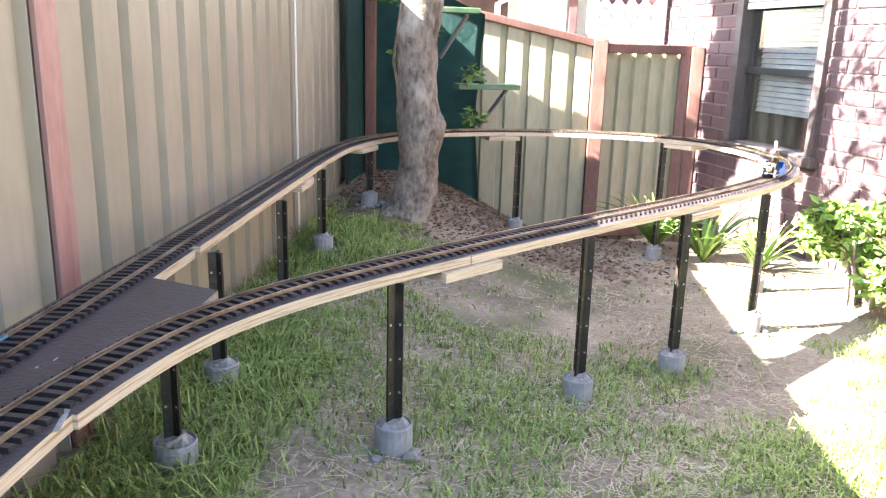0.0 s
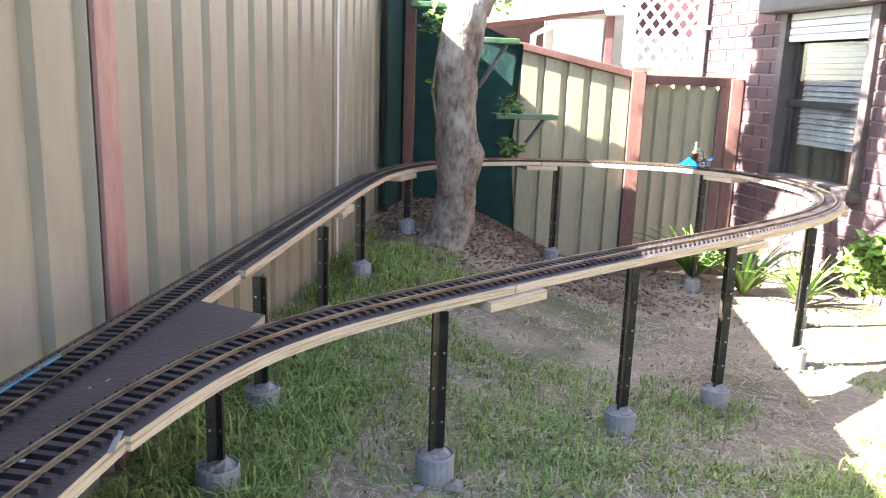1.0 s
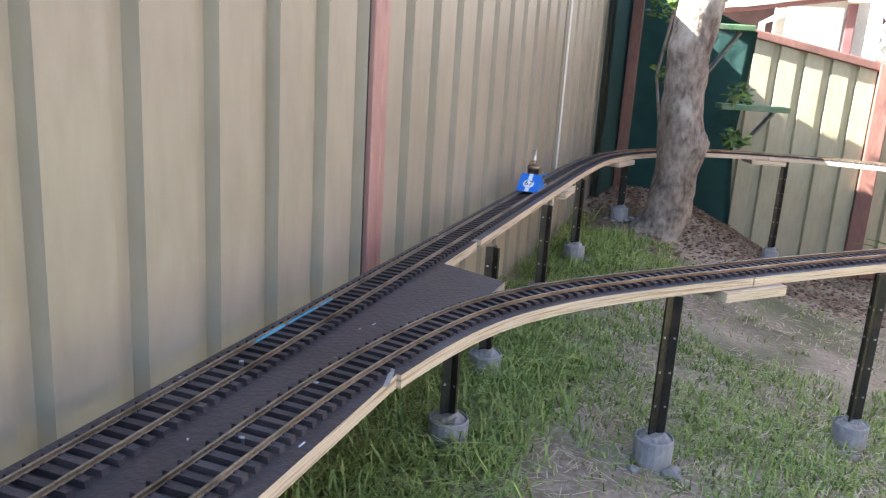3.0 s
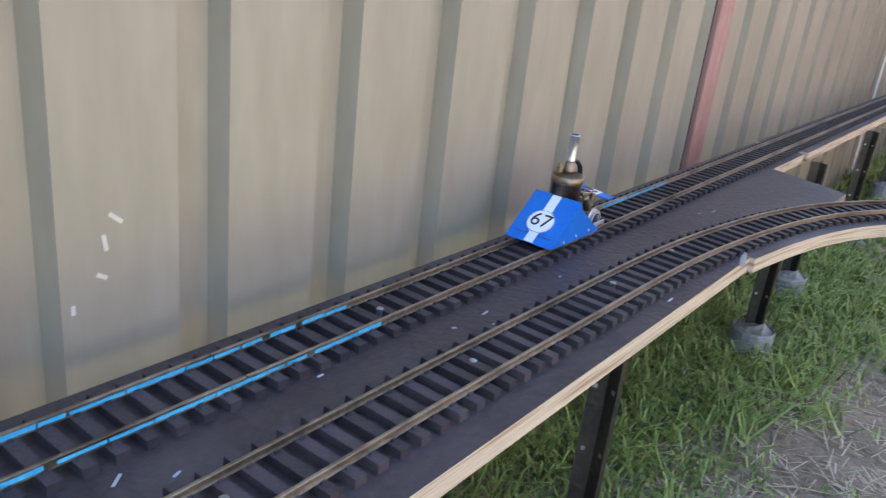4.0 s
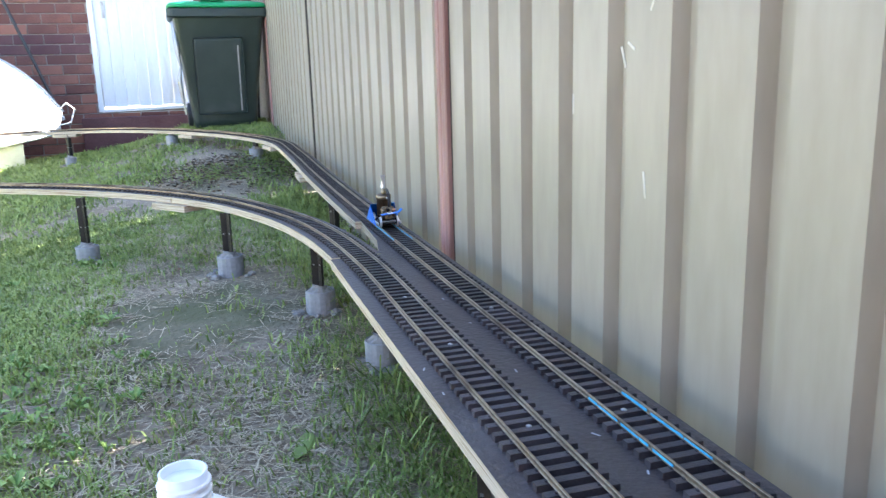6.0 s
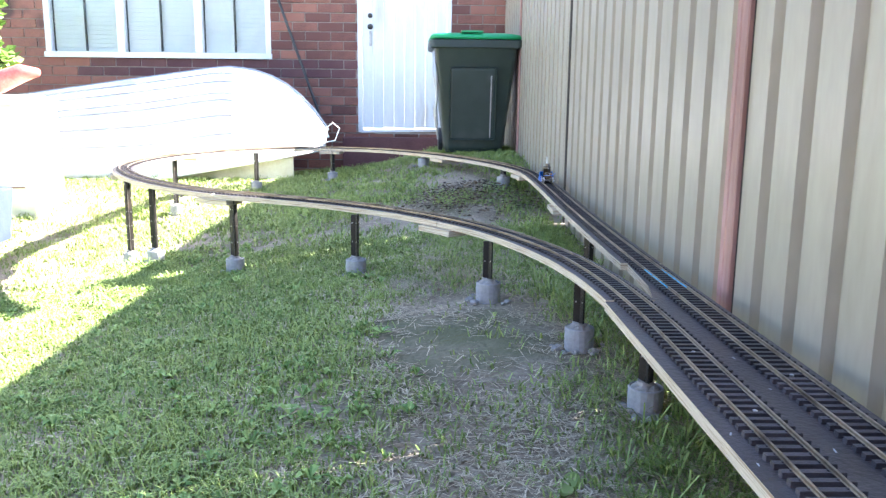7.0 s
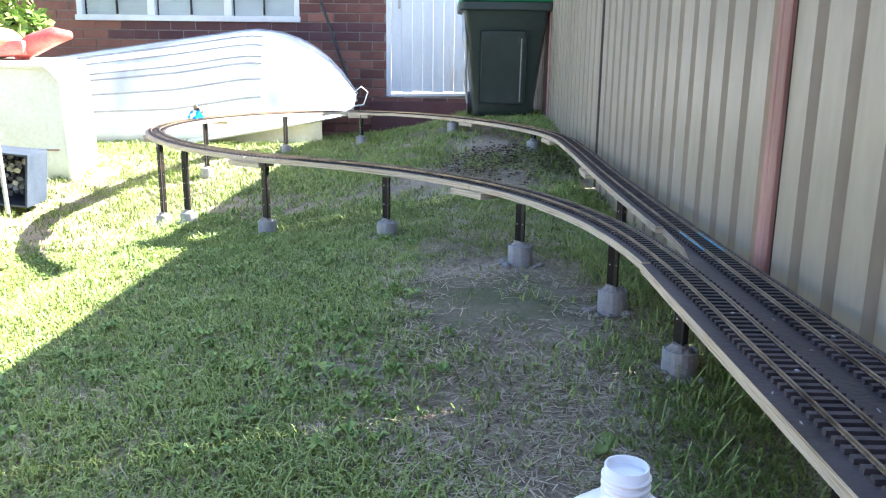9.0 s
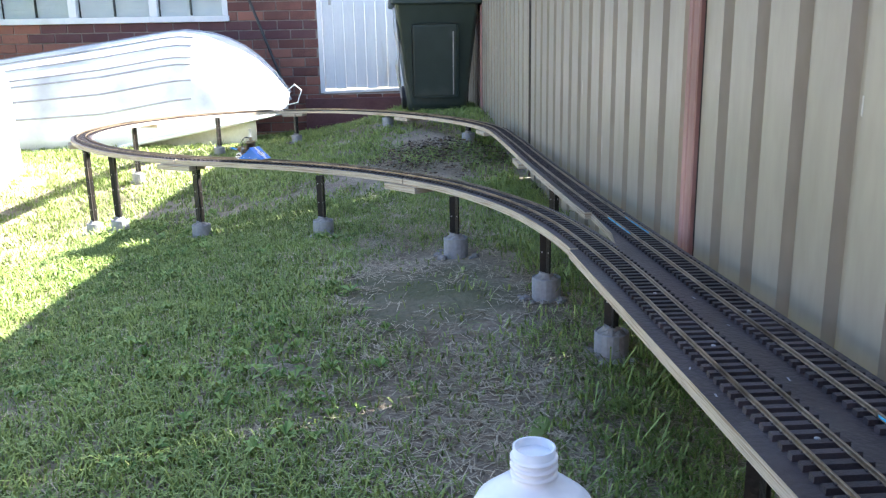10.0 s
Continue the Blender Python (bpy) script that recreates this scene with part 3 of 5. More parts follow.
bmesh.ops.solidify(cloth, geom=cloth.faces[:], thickness=0.003)
tagged(mesh_object("shade_cloth", cloth, M_CLOTH, True), "dark green shade cloth hung over the fence corner", "shade cloth")

# green shelf boards in the corner
for (a, b, z, w) in (((0.02, 5.42), (0.46, 5.50), 0.80, 0.16), ((0.40, 5.42), (0.62, 5.48), 0.62, 0.12), ((0.50, 5.62), (0.86, 5.72), 0.20, 0.16)):
    sh = thing("plant_shelf", "weathered green painted timber shelf board", "shelf", group="green shelves")
    bar_between((*a, z), (*b, z), w, 0.03, M_GREENWOOD, sh, "shelf_board")
    bar_between((b[0] - 0.06, b[1] + 0.02, z - 0.02), (b[0] - 0.22, b[1] + 0.2, z - 0.26), 0.02, 0.02, M_GREYMETAL, sh, "bracket", "pale metal bracket")

# ---- ground ----
gx = [-40, -15, -5, -1.2] + [-0.6 + 0.12 * i for i in range(46)] + [5.4, 7, 12, 25, 60]
gy = [-60, -25, -12] + [-9 + 0.12 * i for i in range(146)] + [9, 12, 25, 60]
verts = [(x, y, ground_z(min(max(x, -0.6), 5), min(max(y, -9), 8))) for y in gy for x in gx]
nx = len(gx)
faces = [(j * nx + i, j * nx + i + 1, (j + 1) * nx + i + 1, (j + 1) * nx + i) for j in range(len(gy) - 1) for i in range(nx - 1)]
M_SOIL = material("sandy_soil", (0.145, 0.112, 0.08), (0.37, 0.305, 0.225), 2.6, 0.95, 0, 1.0, 60, (0.105, 0.105, 0.05), wear=0.6)
ground = tagged(grid_mesh(verts, faces, [M_SOIL], "ground", True), "patchy lawn on sandy grey-brown soil", "ground", kind="structure")


# ---- tree ----
tree = thing("tree", "leaning grey-barked tree trunk forking above the fence corner", "tree", pose(0.33, 4.60, -0.44))
trunk_pts = [(-0.06, -0.02, -0.2), (-0.035, -0.02, 0.0), (0.0, 0, 0.09), (0.04, 0.0, 0.20), (0.05, 0.0, 0.34), (0.052, 0.0, 0.50), (0.035, 0.0, 0.70), (0.035, 0.0, 0.90), (0.055, 0, 1.06), (0.085, 0.0, 1.20)]
trunk_r = [0.17, 0.135, 0.115, 0.10, 0.096, 0.105, 0.094, 0.090, 0.092, 0.10]


def rough_limb(points, radii, sides=16, amp=0.012, seed=0.0):
    p, r = [], []
    for i in range(len(points) - 1):
        for k in range(5):
            f = k / 5
            p.append(Vector(points[i]).lerp(Vector(points[i + 1]), f))
            r.append(radii[i] * (1 - f) + radii[i + 1] * f)
    p.append(Vector(points[-1]))
    r.append(radii[-1])
    bm = tube(p, r, sides)
    for v in bm.verts:
        n = noise.noise(v.co * 9 + Vector((seed, 0, 0))) + 0.5 * noise.noise(v.co * 30)
        v.co += v.normal * 0
        c = min(p, key=lambda q: (q - v.co).length_squared)
        v.co += (v.co - c).normalized() * amp * n
    return bm


part("trunk", rough_limb(trunk_pts, trunk_r, 20, 0.014), M_BARK, tree, "knobbly grey-brown bark", True)
limbs = [((0.07, 0, 1.16), (-0.03, 0.02, 1.34), (-0.25, -0.25, 1.85), (-0.6, -0.7, 2.6)), ((0.09, 0, 1.16), (0.19, 0.0, 1.38), (0.45, 0.02, 1.9), (0.8, 0.1, 2.4)), ((0.08, 0, 1.16), (0.1, 0.12, 1.7), (0.15, 0.3, 2.3), (0.2, 0.4, 2.9))]
for k, l in enumerate(limbs):
    part("limb", rough_limb(l, [0.085, 0.065, 0.05, 0.025], 10, 0.008, k * 3.0), M_BARK, tree, "", True)
bm = bmesh.new()
bmesh.ops.create_icosphere(bm, subdivisions=3, radius=0.05, matrix=Matrix.Translation((0.125, -0.03, 0.50)) @ Matrix.Diagonal((1, 1, 1.5, 1)))
for v in bm.verts:
    v.co += Vector((0.012, 0, 0)) * noise.noise(v.co * 30)
part("burl", bm, M_BARK, tree, "swollen knot on the trunk", True)


def leaf_cloud(centers, count, size, seed, flat=0.5):
    """Leaves as bent two-quad blades scattered round centers (x, y, z, radius)."""
    rg = np.random.default_rng(seed)
    v, f = [], []
    for c in range(count):
        cx, cy, cz, r = centers[c % len(centers)]
        d = rg.normal(size=3)
        d /= np.linalg.norm(d) + 1e-6
        p = np.array((cx, cy, cz)) + d * r * rg.uniform(0.3, 1.0) ** 0.6 * np.array((1, 1, 0.8))
        a = rg.normal(size=3) * (1, 1, flat)
        a /= np.linalg.norm(a) + 1e-6
        b = np.cross(a, rg.normal(size=3))
        b /= np.linalg.norm(b) + 1e-6
        l, w = size * rg.uniform(0.6, 1.3), size * rg.uniform(0.2, 0.36)
        n = np.cross(a, b) * l * 0.12
        i = len(v)
        v += [tuple(p), tuple(p + a * l * 0.5 + b * w + n), tuple(p + a * l), tuple(p + a * l * 0.5 - b * w + n)]
        f += [(i, i + 1, i + 2), (i, i + 2, i + 3)]
    return v, f


def leaf_part(name, centers, count, size, seed, mat, parent, label=""):
    v, f = leaf_cloud(centers, count, size, seed)
    me = bpy.data.meshes.new(name)
    me.from_pydata(v, [], f)
    me.materials.append(mat)
    ob = new(name, me)
    ob.parent = parent
    return tagged(ob, label, kind="stuff")


# unseen leaf clumps added over the fence to shade gate, wall and window; thinner twigs over the trunk cast a net on the
# brick wall
leaf_part("crown", [(-0.86, 0.56, 2.45, 0.13), (-0.84, 0.55, 2.75, 0.14), (-0.80, 0.50, 2.60, 0.15), (-0.82, 0.52, 3.00, 0.15), (-0.78, 0.45, 2.85, 0.16), (-0.76, 0.45, 3.25, 0.18), (-0.74, 0.30, 2.75, 0.18), (-0.72, 0.28, 3.05, 0.20), (-0.70, 0.22, 3.35, 0.20), (-0.70, 0.10, 2.80, 0.20), (-0.68, 0.05, 3.10, 0.20), (-0.66, -0.05, 3.40, 0.22), (-0.95, 0.35, 3.3, 0.2)], 9000, 0.07, 5, M_LEAF, tree, "green leaves out of view, set to shade wall and window")
leaf_part("crown_edge", [(-0.82 + 0.02 * (k % 3), 0.74 - 0.05 * (k % 3), 1.95 + 0.12 * k, 0.13) for k in range(16)], 5500, 0.07, 7, M_LEAF, tree, "dense unseen leaves added to shade the wall by the gate")
leaf_part("crown_top", [(-0.76, 0.52 - 0.06 * (k % 2), 2.55 + 0.13 * k, 0.15) for k in range(11)] + [(-0.68, 0.28 - 0.14 * (k % 3), 3.1 + 0.09 * k, 0.17) for k in range(9)], 5200, 0.07, 8, M_LEAF, tree, "unseen upper leaves added to shade wall and window")
leaf_part("crown_fringe", [(-0.45, 0.0, 3.0, 0.40), (-0.30, -0.4, 2.7, 0.42), (-0.35, -0.9, 2.6, 0.42), (-0.2, -1.4, 2.5, 0.42), (0.0, -1.9, 2.5, 0.40)], 480, 0.065, 6, M_LEAF, tree, "thin leaves on the outer twigs")
rt = random.Random(41)
boughs = bmesh.new()


def twig(start, heading, length, radius, depth):
    """A crooked branch that forks twice on its way."""
    pts, d = [Vector(start)], Vector(heading).normalized()
    for k in range(6):
        d = (d + Vector((rt.uniform(-.35, .35), rt.uniform(-.35, .35), rt.uniform(-.25, .22)))).normalized()
        pts.append(pts[-1] + d * length / 6)
    tube(pts, [radius * (1 - 0.12 * k) for k in range(7)], 5, bm=boughs)
    if depth:
        for k in (2, 3, 4, 5):
            side = Vector((rt.uniform(-1, 1), rt.uniform(-1, 1), rt.uniform(-.5, .6)))
            twig(pts[k], d * 0.5 + side.normalized(), length * 0.62, radius * 0.55, depth - 1)


for start, heading in (((-0.03, 0.02, 1.5), (-0.1, -0.8, 0.8)), ((0.1, 0.05, 1.7), (0.0, -0.7, 0.7)), ((-0.25, -0.25, 1.85), (0.0, -1, 0.45)), ((0.12, 0.2, 2.0), (-0.4, -0.5, 0.5)), ((-0.3, -0.4, 2.0), (0.2, -1.0, 0.2))):
    twig(start, heading, 1.25, 0.022, 2)
tagged(part("twigs", boughs, M_BARK, tree, "crooked thin branches"), kind="stuff")
creeper = thing("creeper", "leafy green creeper beside the tree trunk", "plant", pose(0.2, 5.2, -0.45))
part("stem", tube([(0, 0, 0), (0.05, 0.02, 0.4), (-0.02, 0, 0.8), (0.03, 0, 1.15)], 0.008, 6), M_BARK, creeper)
leaf_part("leaves", [(-0.02, 0.05, 1.15, 0.09), (0.10, 0.05, 0.95, 0.10), (0.03, 0.05, 0.8, 0.08), (0.40, 0.1, 0.72, 0.07), (0.42, 0.1, 0.5, 0.05)], 260, 0.055, 9, M_LEAF, creeper)

# ---- brick walls ----


def brick_wall(parent, mortar_name, length, z0, z1, m, holes, mats, dark_rows=(), limit=300, sel=None, thick=0.10, size=1.0, mortar=None):
    """A wall in its own plane (x along, z up, facing +y), mortar recessed, bricks proud; holes are (x0, x1, z0, z1)."""
    bl, bh, j = 0.23 * size, 0.076 * size, 0.010
    cells = []
    row = 0
    z = z0
    while z < z1 - 0.02:
        x = -(bl + j) * (0.5 if row % 2 else 0.0)
        while x < length:
            a, b, c, d = max(x, 0), min(x + bl, length), z, min(z + bh, z1)
            spans = [(a, b)]
            for h0, h1, h2, h3 in holes:
                if d > h2 + 0.001 and c < h3 - 0.001:
                    nxt = []
                    for s0, s1 in spans:
                        if s1 <= h0 or s0 >= h1:
                            nxt.append((s0, s1))
                        else:
                            if s0 < h0:
                                nxt.append((s0, h0))
                            if s1 > h1:
                                nxt.append((h1, s1))
                    spans = nxt
            cells += [(s0, s1, c, d, row) for s0, s1 in spans if s1 - s0 > 0.025]
            x += bl + j
        z += bh + j
        row += 1
    # mortar backing with the openings left out
    xs = sorted({0, length, *[v for h in holes for v in h[:2]]})
    zs = sorted({z0, z1, *[v for h in holes for v in h[2:]]})
    bm = bmesh.new()
    for a, b in zip(xs, xs[1:]):
        for c, d in zip(zs, zs[1:]):
            if not any(h[0] - 0.001 <= a and b <= h[1] + 0.001 and h[2] - 0.001 <= c and d <= h[3] + 0.001 for h in holes):
                box(a, b, -thick, -0.008, c, d, bm=bm)
    ob = part(mortar_name, place(bm, m), mortar or M_MORTAR, parent)
    cells.sort(key=sel or (lambda c: 0))
    meshes = {}
    for i, (a, b, c, d, row) in enumerate(cells[:limit]):
        key = (round(b - a, 3), round(d - c, 3), row in dark_rows)
        if key not in meshes:
            bm = box(0, b - a, -0.03, 0, 0, d - c, 0.004)
            me = bpy.data.meshes.new("brick")
            bm.to_mesh(me)
            bm.free()
            me.materials.append(mats[1] if row in dark_rows else mats[0])
            meshes[key] = me
        o = new("brick", meshes[key])
        o.parent = parent
        o.matrix_world = m @ pose(a, random.uniform(-0.002, 0.002), c)
    rest = bmesh.new()
    for a, b, c, d, row in cells[limit:]:
        box(a, b, -0.03, 0, c, d, bm=rest)
    if cells[limit:]:
        tagged(part("bricks", place(rest, m), mats[0], parent), kind="stuff")


# house with the white door
YB = -8.25
wall_b = thing("wall_house", "red brick house wall with darker course under the window", "wall", kind="structure")
# plan: x along the wall runs towards -x so that the face looks to +y
XB0 = 6.6
MB = pose(XB0, YB, 0, 0, 0, 180)


def bx(x):
    return XB0 - x


DOOR = (bx(1.31), bx(0.42), 0.13, 2.19)
WIN = (bx(4.25), bx(2.13), 0.80, 1.95)
# faces look along -y in the wall's frame, so build it mirrored to look at the garden
MBF = Matrix.Translation((XB0, YB, 0)) @ Matrix.Diagonal((-1, 1, 1, 1))
brick_wall(wall_b, "mortar", 6.75, -0.40, 2.38, MBF, [DOOR, WIN], (M_BRICK_B, M_BRICK_DARK), dark_rows=(12, 13), sel=lambda c: abs(c[0] - bx(1.9)) + (2 if c[2] > 1.5 else 0))


def window_b():
    w = thing("window_1", "white framed three-light window with closed white slatted blinds", "window", kind="structure")
    x0, x1, z0, z1 = 2.13, 4.25, 0.80, 1.95
    y = YB - 0.03
    for a, b in ((x0, x0 + 0.05), (x1 - 0.05, x1), (2.81 - 0.035, 2.81 + 0.035), (3.54 - 0.035, 3.54 + 0.035)):
        part("mullion", box(a, b, y - 0.05, y + 0.035, z0 + 0.05, z1, 0.004), M_WHITE, w)
    part("sill", box(x0 - 0.01, x1 + 0.01, y - 0.06, y + 0.06, z0 - 0.005, z0 + 0.048, 0.005), M_WHITE, w, "white painted timber sill")
    for a, b in ((x0 + 0.05, 2.775), (2.845, 3.505), (3.575, x1 - 0.05)):
        p = part("pane", box(a, b, y - 0.012, y - 0.008, z0 + 0.05, z1), M_GLASS, w)
        p.visible_shadow = False
        m = 0.5 * (a + b)
        part("cord", tube([(m, y - 0.03, z0 + 0.06), (m, y - 0.03, z1)], 0.012, 6), M_DARKMETAL, w, "dark blind tape")
        z = z0 + 0.07
        while z < z1:
            bm = place(box(a + 0.01, b - 0.01, -0.022, 0.022, -0.001, 0.001), Matrix.Translation((0, y - 0.06, z)) @ Matrix.Rotation(radians(62), 4, "X"))
            part("blind_slat", bm, M_BLIND, w)
            z += 0.041
    # near-black panel just behind the blinds, standing in for the unlit room
    part("room_back", box(x0 - 0.4, x1 + 0.4, y - 0.22, y - 0.20, z0 - 0.3, z1 + 0.3), M_UNLIT_ROOM, w)


def door_b():
    d = thing("door_1", "worn white vertical board door, closed, with black knob", "door", kind="structure")
    x0, x1, z0 = 0.42, 1.31, 0.13
    y = YB - 0.02
    n = 8
    for k in range(n):
        a = x0 + 0.045 + (x1 - x0 - 0.09) * k / n
        b = x0 + 0.045 + (x1 - x0 - 0.09) * (k + 1) / n
        part("board", box(a + 0.0015, b - 0.0015, y - 0.04, y, z0 + 0.03 + 0.006 * (k % 3), 2.14, 0.003), M_DOOR, d)
    for a, b in ((x0, x0 + 0.043), (x1 - 0.043, x1)):
        part("jamb", box(a, b, y - 0.05, y + 0.028, z0 - 0.01, 2.19, 0.004), M_DOOR, d)
    part("top_jamb", box(x0 + 0.043, x1 - 0.043, y - 0.05, y + 0.028, 2.14, 2.19, 0.003), M_DOOR, d)
    part("threshold", place(box(-0.42, 0.42, -0.03, 0.04, -0.012, 0.012, 0.003), Matrix.Translation((0.86, y, z0 + 0.006)) @ Matrix.Rotation(radians(1.2), 4, "Y")), M_WHITE, d, "lifting white weather strip")
    part("weather_strip", box(0.46, 1.15, y + 0.002, y + 0.02, z0 - 0.035, z0 - 0.018), M_GREYMETAL, d)
    for zz, r in ((1.21, 0.022), (1.11, 0.026)):
        bm = place(lathe([(r, 0), (r, 0.012), (r * 0.6, 0.02), (r * 0.9, 0.045), (r * 0.5, 0.055)], 16), Matrix.Translation((x1 - 0.12, y, zz)) @ Matrix.Rotation(radians(-90), 4, "X"))
        part("knob", bm, M_DARKMETAL, d, "black door knob")
    part("latch", box(x1 - 0.135, x1 - 0.11, y, y + 0.01, 0.93, 1.07, 0.003), M_GREYMETAL, d)
    part("step", box(0.3, 1.45, YB + 0.0, YB + 0.12, -0.3, 0.075, 0.006), M_BRICK_DARK, d, "dark brick doorstep")


window_b()
door_b()


def wheelie_bin():
    b = thing("wheelie_bin", "dark green plastic wheelie bin with a bright green lid", "bin", pose(0.27, -7.05, ground_z(0.3, -6.9) + 0.01, 0, 0, 2))

    def ring(bm, w, d, z, r):
        vs = []
        for cx, cy, a0 in ((w - r, d - r, 0), (-w + r, d - r, 90), (-w + r, -d + r, 180), (w - r, -d + r, 270)):
            for k in range(4):
                a = radians(a0 + 30 * k)
                vs.append(bm.verts.new((cx + r * math.cos(a), cy + r * math.sin(a), z)))
        return vs

    def loft(levels, r=0.04):
        bm = bmesh.new()
        rings = [ring(bm, w, d, z, r) for w, d, z in levels]
        for a, c in zip(rings, rings[1:]):
            for k in range(len(a)):
                bm.faces.new((a[k], a[(k + 1) % len(a)], c[(k + 1) % len(a)], c[k]))
        bm.faces.new(rings[0][::-1])
        bm.faces.new(rings[-1])
        return bm

    part("body", loft([(0.225, 0.20, 0.0), (0.235, 0.205, 0.06), (0.325, 0.275, 0.80), (0.33, 0.28, 0.81)]), M_BIN, b, "scuffed dark green body", True)
    part("rim", loft([(0.345, 0.29, 0.80), (0.36, 0.30, 0.81), (0.36, 0.30, 0.862), (0.345, 0.29, 0.87)]), M_BIN, b)
    lid = part("lid", loft([(0.352, 0.30, 0.872), (0.36, 0.305, 0.885), (0.34, 0.29, 0.908), (0.26, 0.22, 0.922)], 0.06), M_LID, b, "bright green lid", True)
    part("lid_handle", box(-0.05, 0.12, 0.24, 0.30, 0.918, 0.934, 0.006), M_LID, lid)
    part("handle", tube([(-0.36, -0.2, 0.83), (-0.41, -0.2, 0.80), (-0.41, 0.2, 0.80), (-0.36, 0.2, 0.83)], 0.016, 8), M_BIN, b)
    part("front_panel", place(box(-0.16, 0.20, -0.006, 0.004, 0.10, 0.66, 0.02), Matrix.Translation((0, 0.222, 0)) @ Matrix.Rotation(radians(-5.6), 4, "X")), M_BIN, b, "raised ribbed panel")
    part("scuff", place(box(-0.005, 0.005, -0.001, 0.0065, 0.12, 0.60), Matrix.Translation((-0.12, 0.222, 0)) @ Matrix.Rotation(radians(-5.6), 4, "X")), M_GREYMETAL, b, "pale vertical scratch")
    part("torn_edge", tube([(0.325, 0.2, 0.78), (0.315, 0.23, 0.6), (0.30, 0.24, 0.45), (0.315, 0.235, 0.35), (0.29, 0.23, 0.1)], [0.012, 0.02, 0.008, 0.018, 0.006], 6), M_GREYMETAL, b, "torn pale plastic edge")
    for sx in (-1, 1):
        part("wheel", place(lathe([(0.08, -0.02), (0.095, -0.015), (0.095, 0.015), (0.08, 0.02)], 20), pose(sx * 0.25, -0.22, 0.085, 0, 90, 0)), M_RUBBER, b)


wheelie_bin()


def boat():
    b = thing("boat", "upturned pale aluminium dinghy resting on its side against the brick wall", "boat")
    n, m = 26, 16
    x0, x1 = 1.58, 5.0

    def pt(i, j):
        u, v = i / n, j / m
        f = 1 - (1 - min(u / 0.34, 1)) ** 3.2
        zlo = -0.02 - 0.28 * min(u * 2.2, 1)
        ztop = 0.14 + 0.58 * f - 0.50 * max(u - 0.28, 0)
        a = math.pi * 0.5 * v
        z = zlo + (ztop - zlo) * (math.sin(a) ** 0.9)
        y = -7.98 + (0.10 + 0.34 * f) * (math.cos(a) ** 0.7) * (1 if v < 0.999 else 0) - 0.16 * v
        return Vector((x0 + (x1 - x0) * u, y, z))

    def surface(i0, i1, j0, j1, lift=0.0):
        bm = bmesh.new()
        g = [[bm.verts.new(pt(i, j)) for j in range(j0, j1 + 1)] for i in range(i0, i1 + 1)]
        for p, q in zip(g, g[1:]):
            for j in range(j1 - j0):
                bm.faces.new((p[j], q[j], q[j + 1], p[j + 1]))
        bmesh.ops.recalc_face_normals(bm, faces=bm.faces[:])
        if sum(f.normal.y for f in bm.faces) < 0:
            bmesh.ops.reverse_faces(bm, faces=bm.faces[:])
        bmesh.ops.solidify(bm, geom=bm.faces[:], thickness=0.004)
        return bm

    part("hull", surface(0, n, 0, m), M_ALU, b, "pale aluminium hull", True)
    # grey ribs put both dirty seams and the shade under each rib into colour
    for j in (3, 5, 7, 8, 10, 12):
        part("strake", tube([pt(i, j) + Vector((0, 0.004, 0.004)) for i in range(6, n + 1)], 0.008, 5), M_GREYMETAL, b, "hull rib, grey for the dirt and shade along it")
    part("gunwale", tube([pt(i, 0) for i in range(0, n + 1)], 0.018, 6), M_ALU, b)
    part("keel", tube([pt(i, m) for i in range(0, n + 1)], 0.014, 6), M_GREYMETAL, b)
    part("side_flap", box(1.85, 3.6, -7.72, -7.70, -0.36, -0.06), M_TANK, b, "grey-green lower side in shade")
    part("bow_rope", tube([(1.58, -7.85, 0.16), (1.50, -7.80, 0.22), (1.44, -7.8, 0.17), (1.48, -7.8, 0.06), (1.58, -7.82, 0.04)], 0.006, 6), M_WHITE, b, "white bow rope")

    pivot = Vector((0.63, -0.49, 0.41))
    shrink = Matrix.Translation(pivot) @ Matrix.Scale(0.95, 4) @ Matrix.Translation(-pivot)
    for piece in b.children:
        piece.data.transform(shrink)


boat()


def rounded_panel(w, d, h, r, name, mat, parent, label=""):
    bm = box(-w / 2, w / 2, -d / 2, d / 2, 0, h)
    es = [e for e in bm.edges if abs(e.verts[0].co.y - e.verts[1].co.y) > 0.5 * d]
    bmesh.ops.bevel(bm, geom=es, offset=r, segments=5, affect="EDGES", profile=0.5)
    bmesh.ops.bevel(bm, geom=[e for e in bm.edges if len(e.link_faces) == 2 and e.calc_face_angle(0) > 0.9], offset=min(0.02, d * 0.2), segments=2, affect="EDGES")
    return part(name, bm, mat, parent, label, False)


tub = thing("plastic_tub", "large aged white plastic tub standing on its side", "tub", pose(3.86, -5.85, -0.44, -4, 0, 8))
rounded_panel(1.35, 0.55, 0.86, 0.11, "shell", M_TANK, tub, "yellowed white plastic shell")
part("rim", tube([(-0.60, 0.285, 0.04), (-0.66, 0.285, 0.12), (-0.66, 0.285, 0.74), (-0.57, 0.285, 0.84), (0.57, 0.285, 0.84), (0.66, 0.285, 0.74), (0.66, 0.285, 0.12), (0.60, 0.285, 0.04)], 0.018, 8), M_TANK, tub)
part("crease", box(-0.6, 0.6, 0.276, 0.284, 0.30, 0.308), M_BROWN, tub, "brown stain line")
ride = thing("ride_on_toy", "faded red plastic ride-on toy lying on the tub", "toy", pose(3.74, -5.85, 0.425))
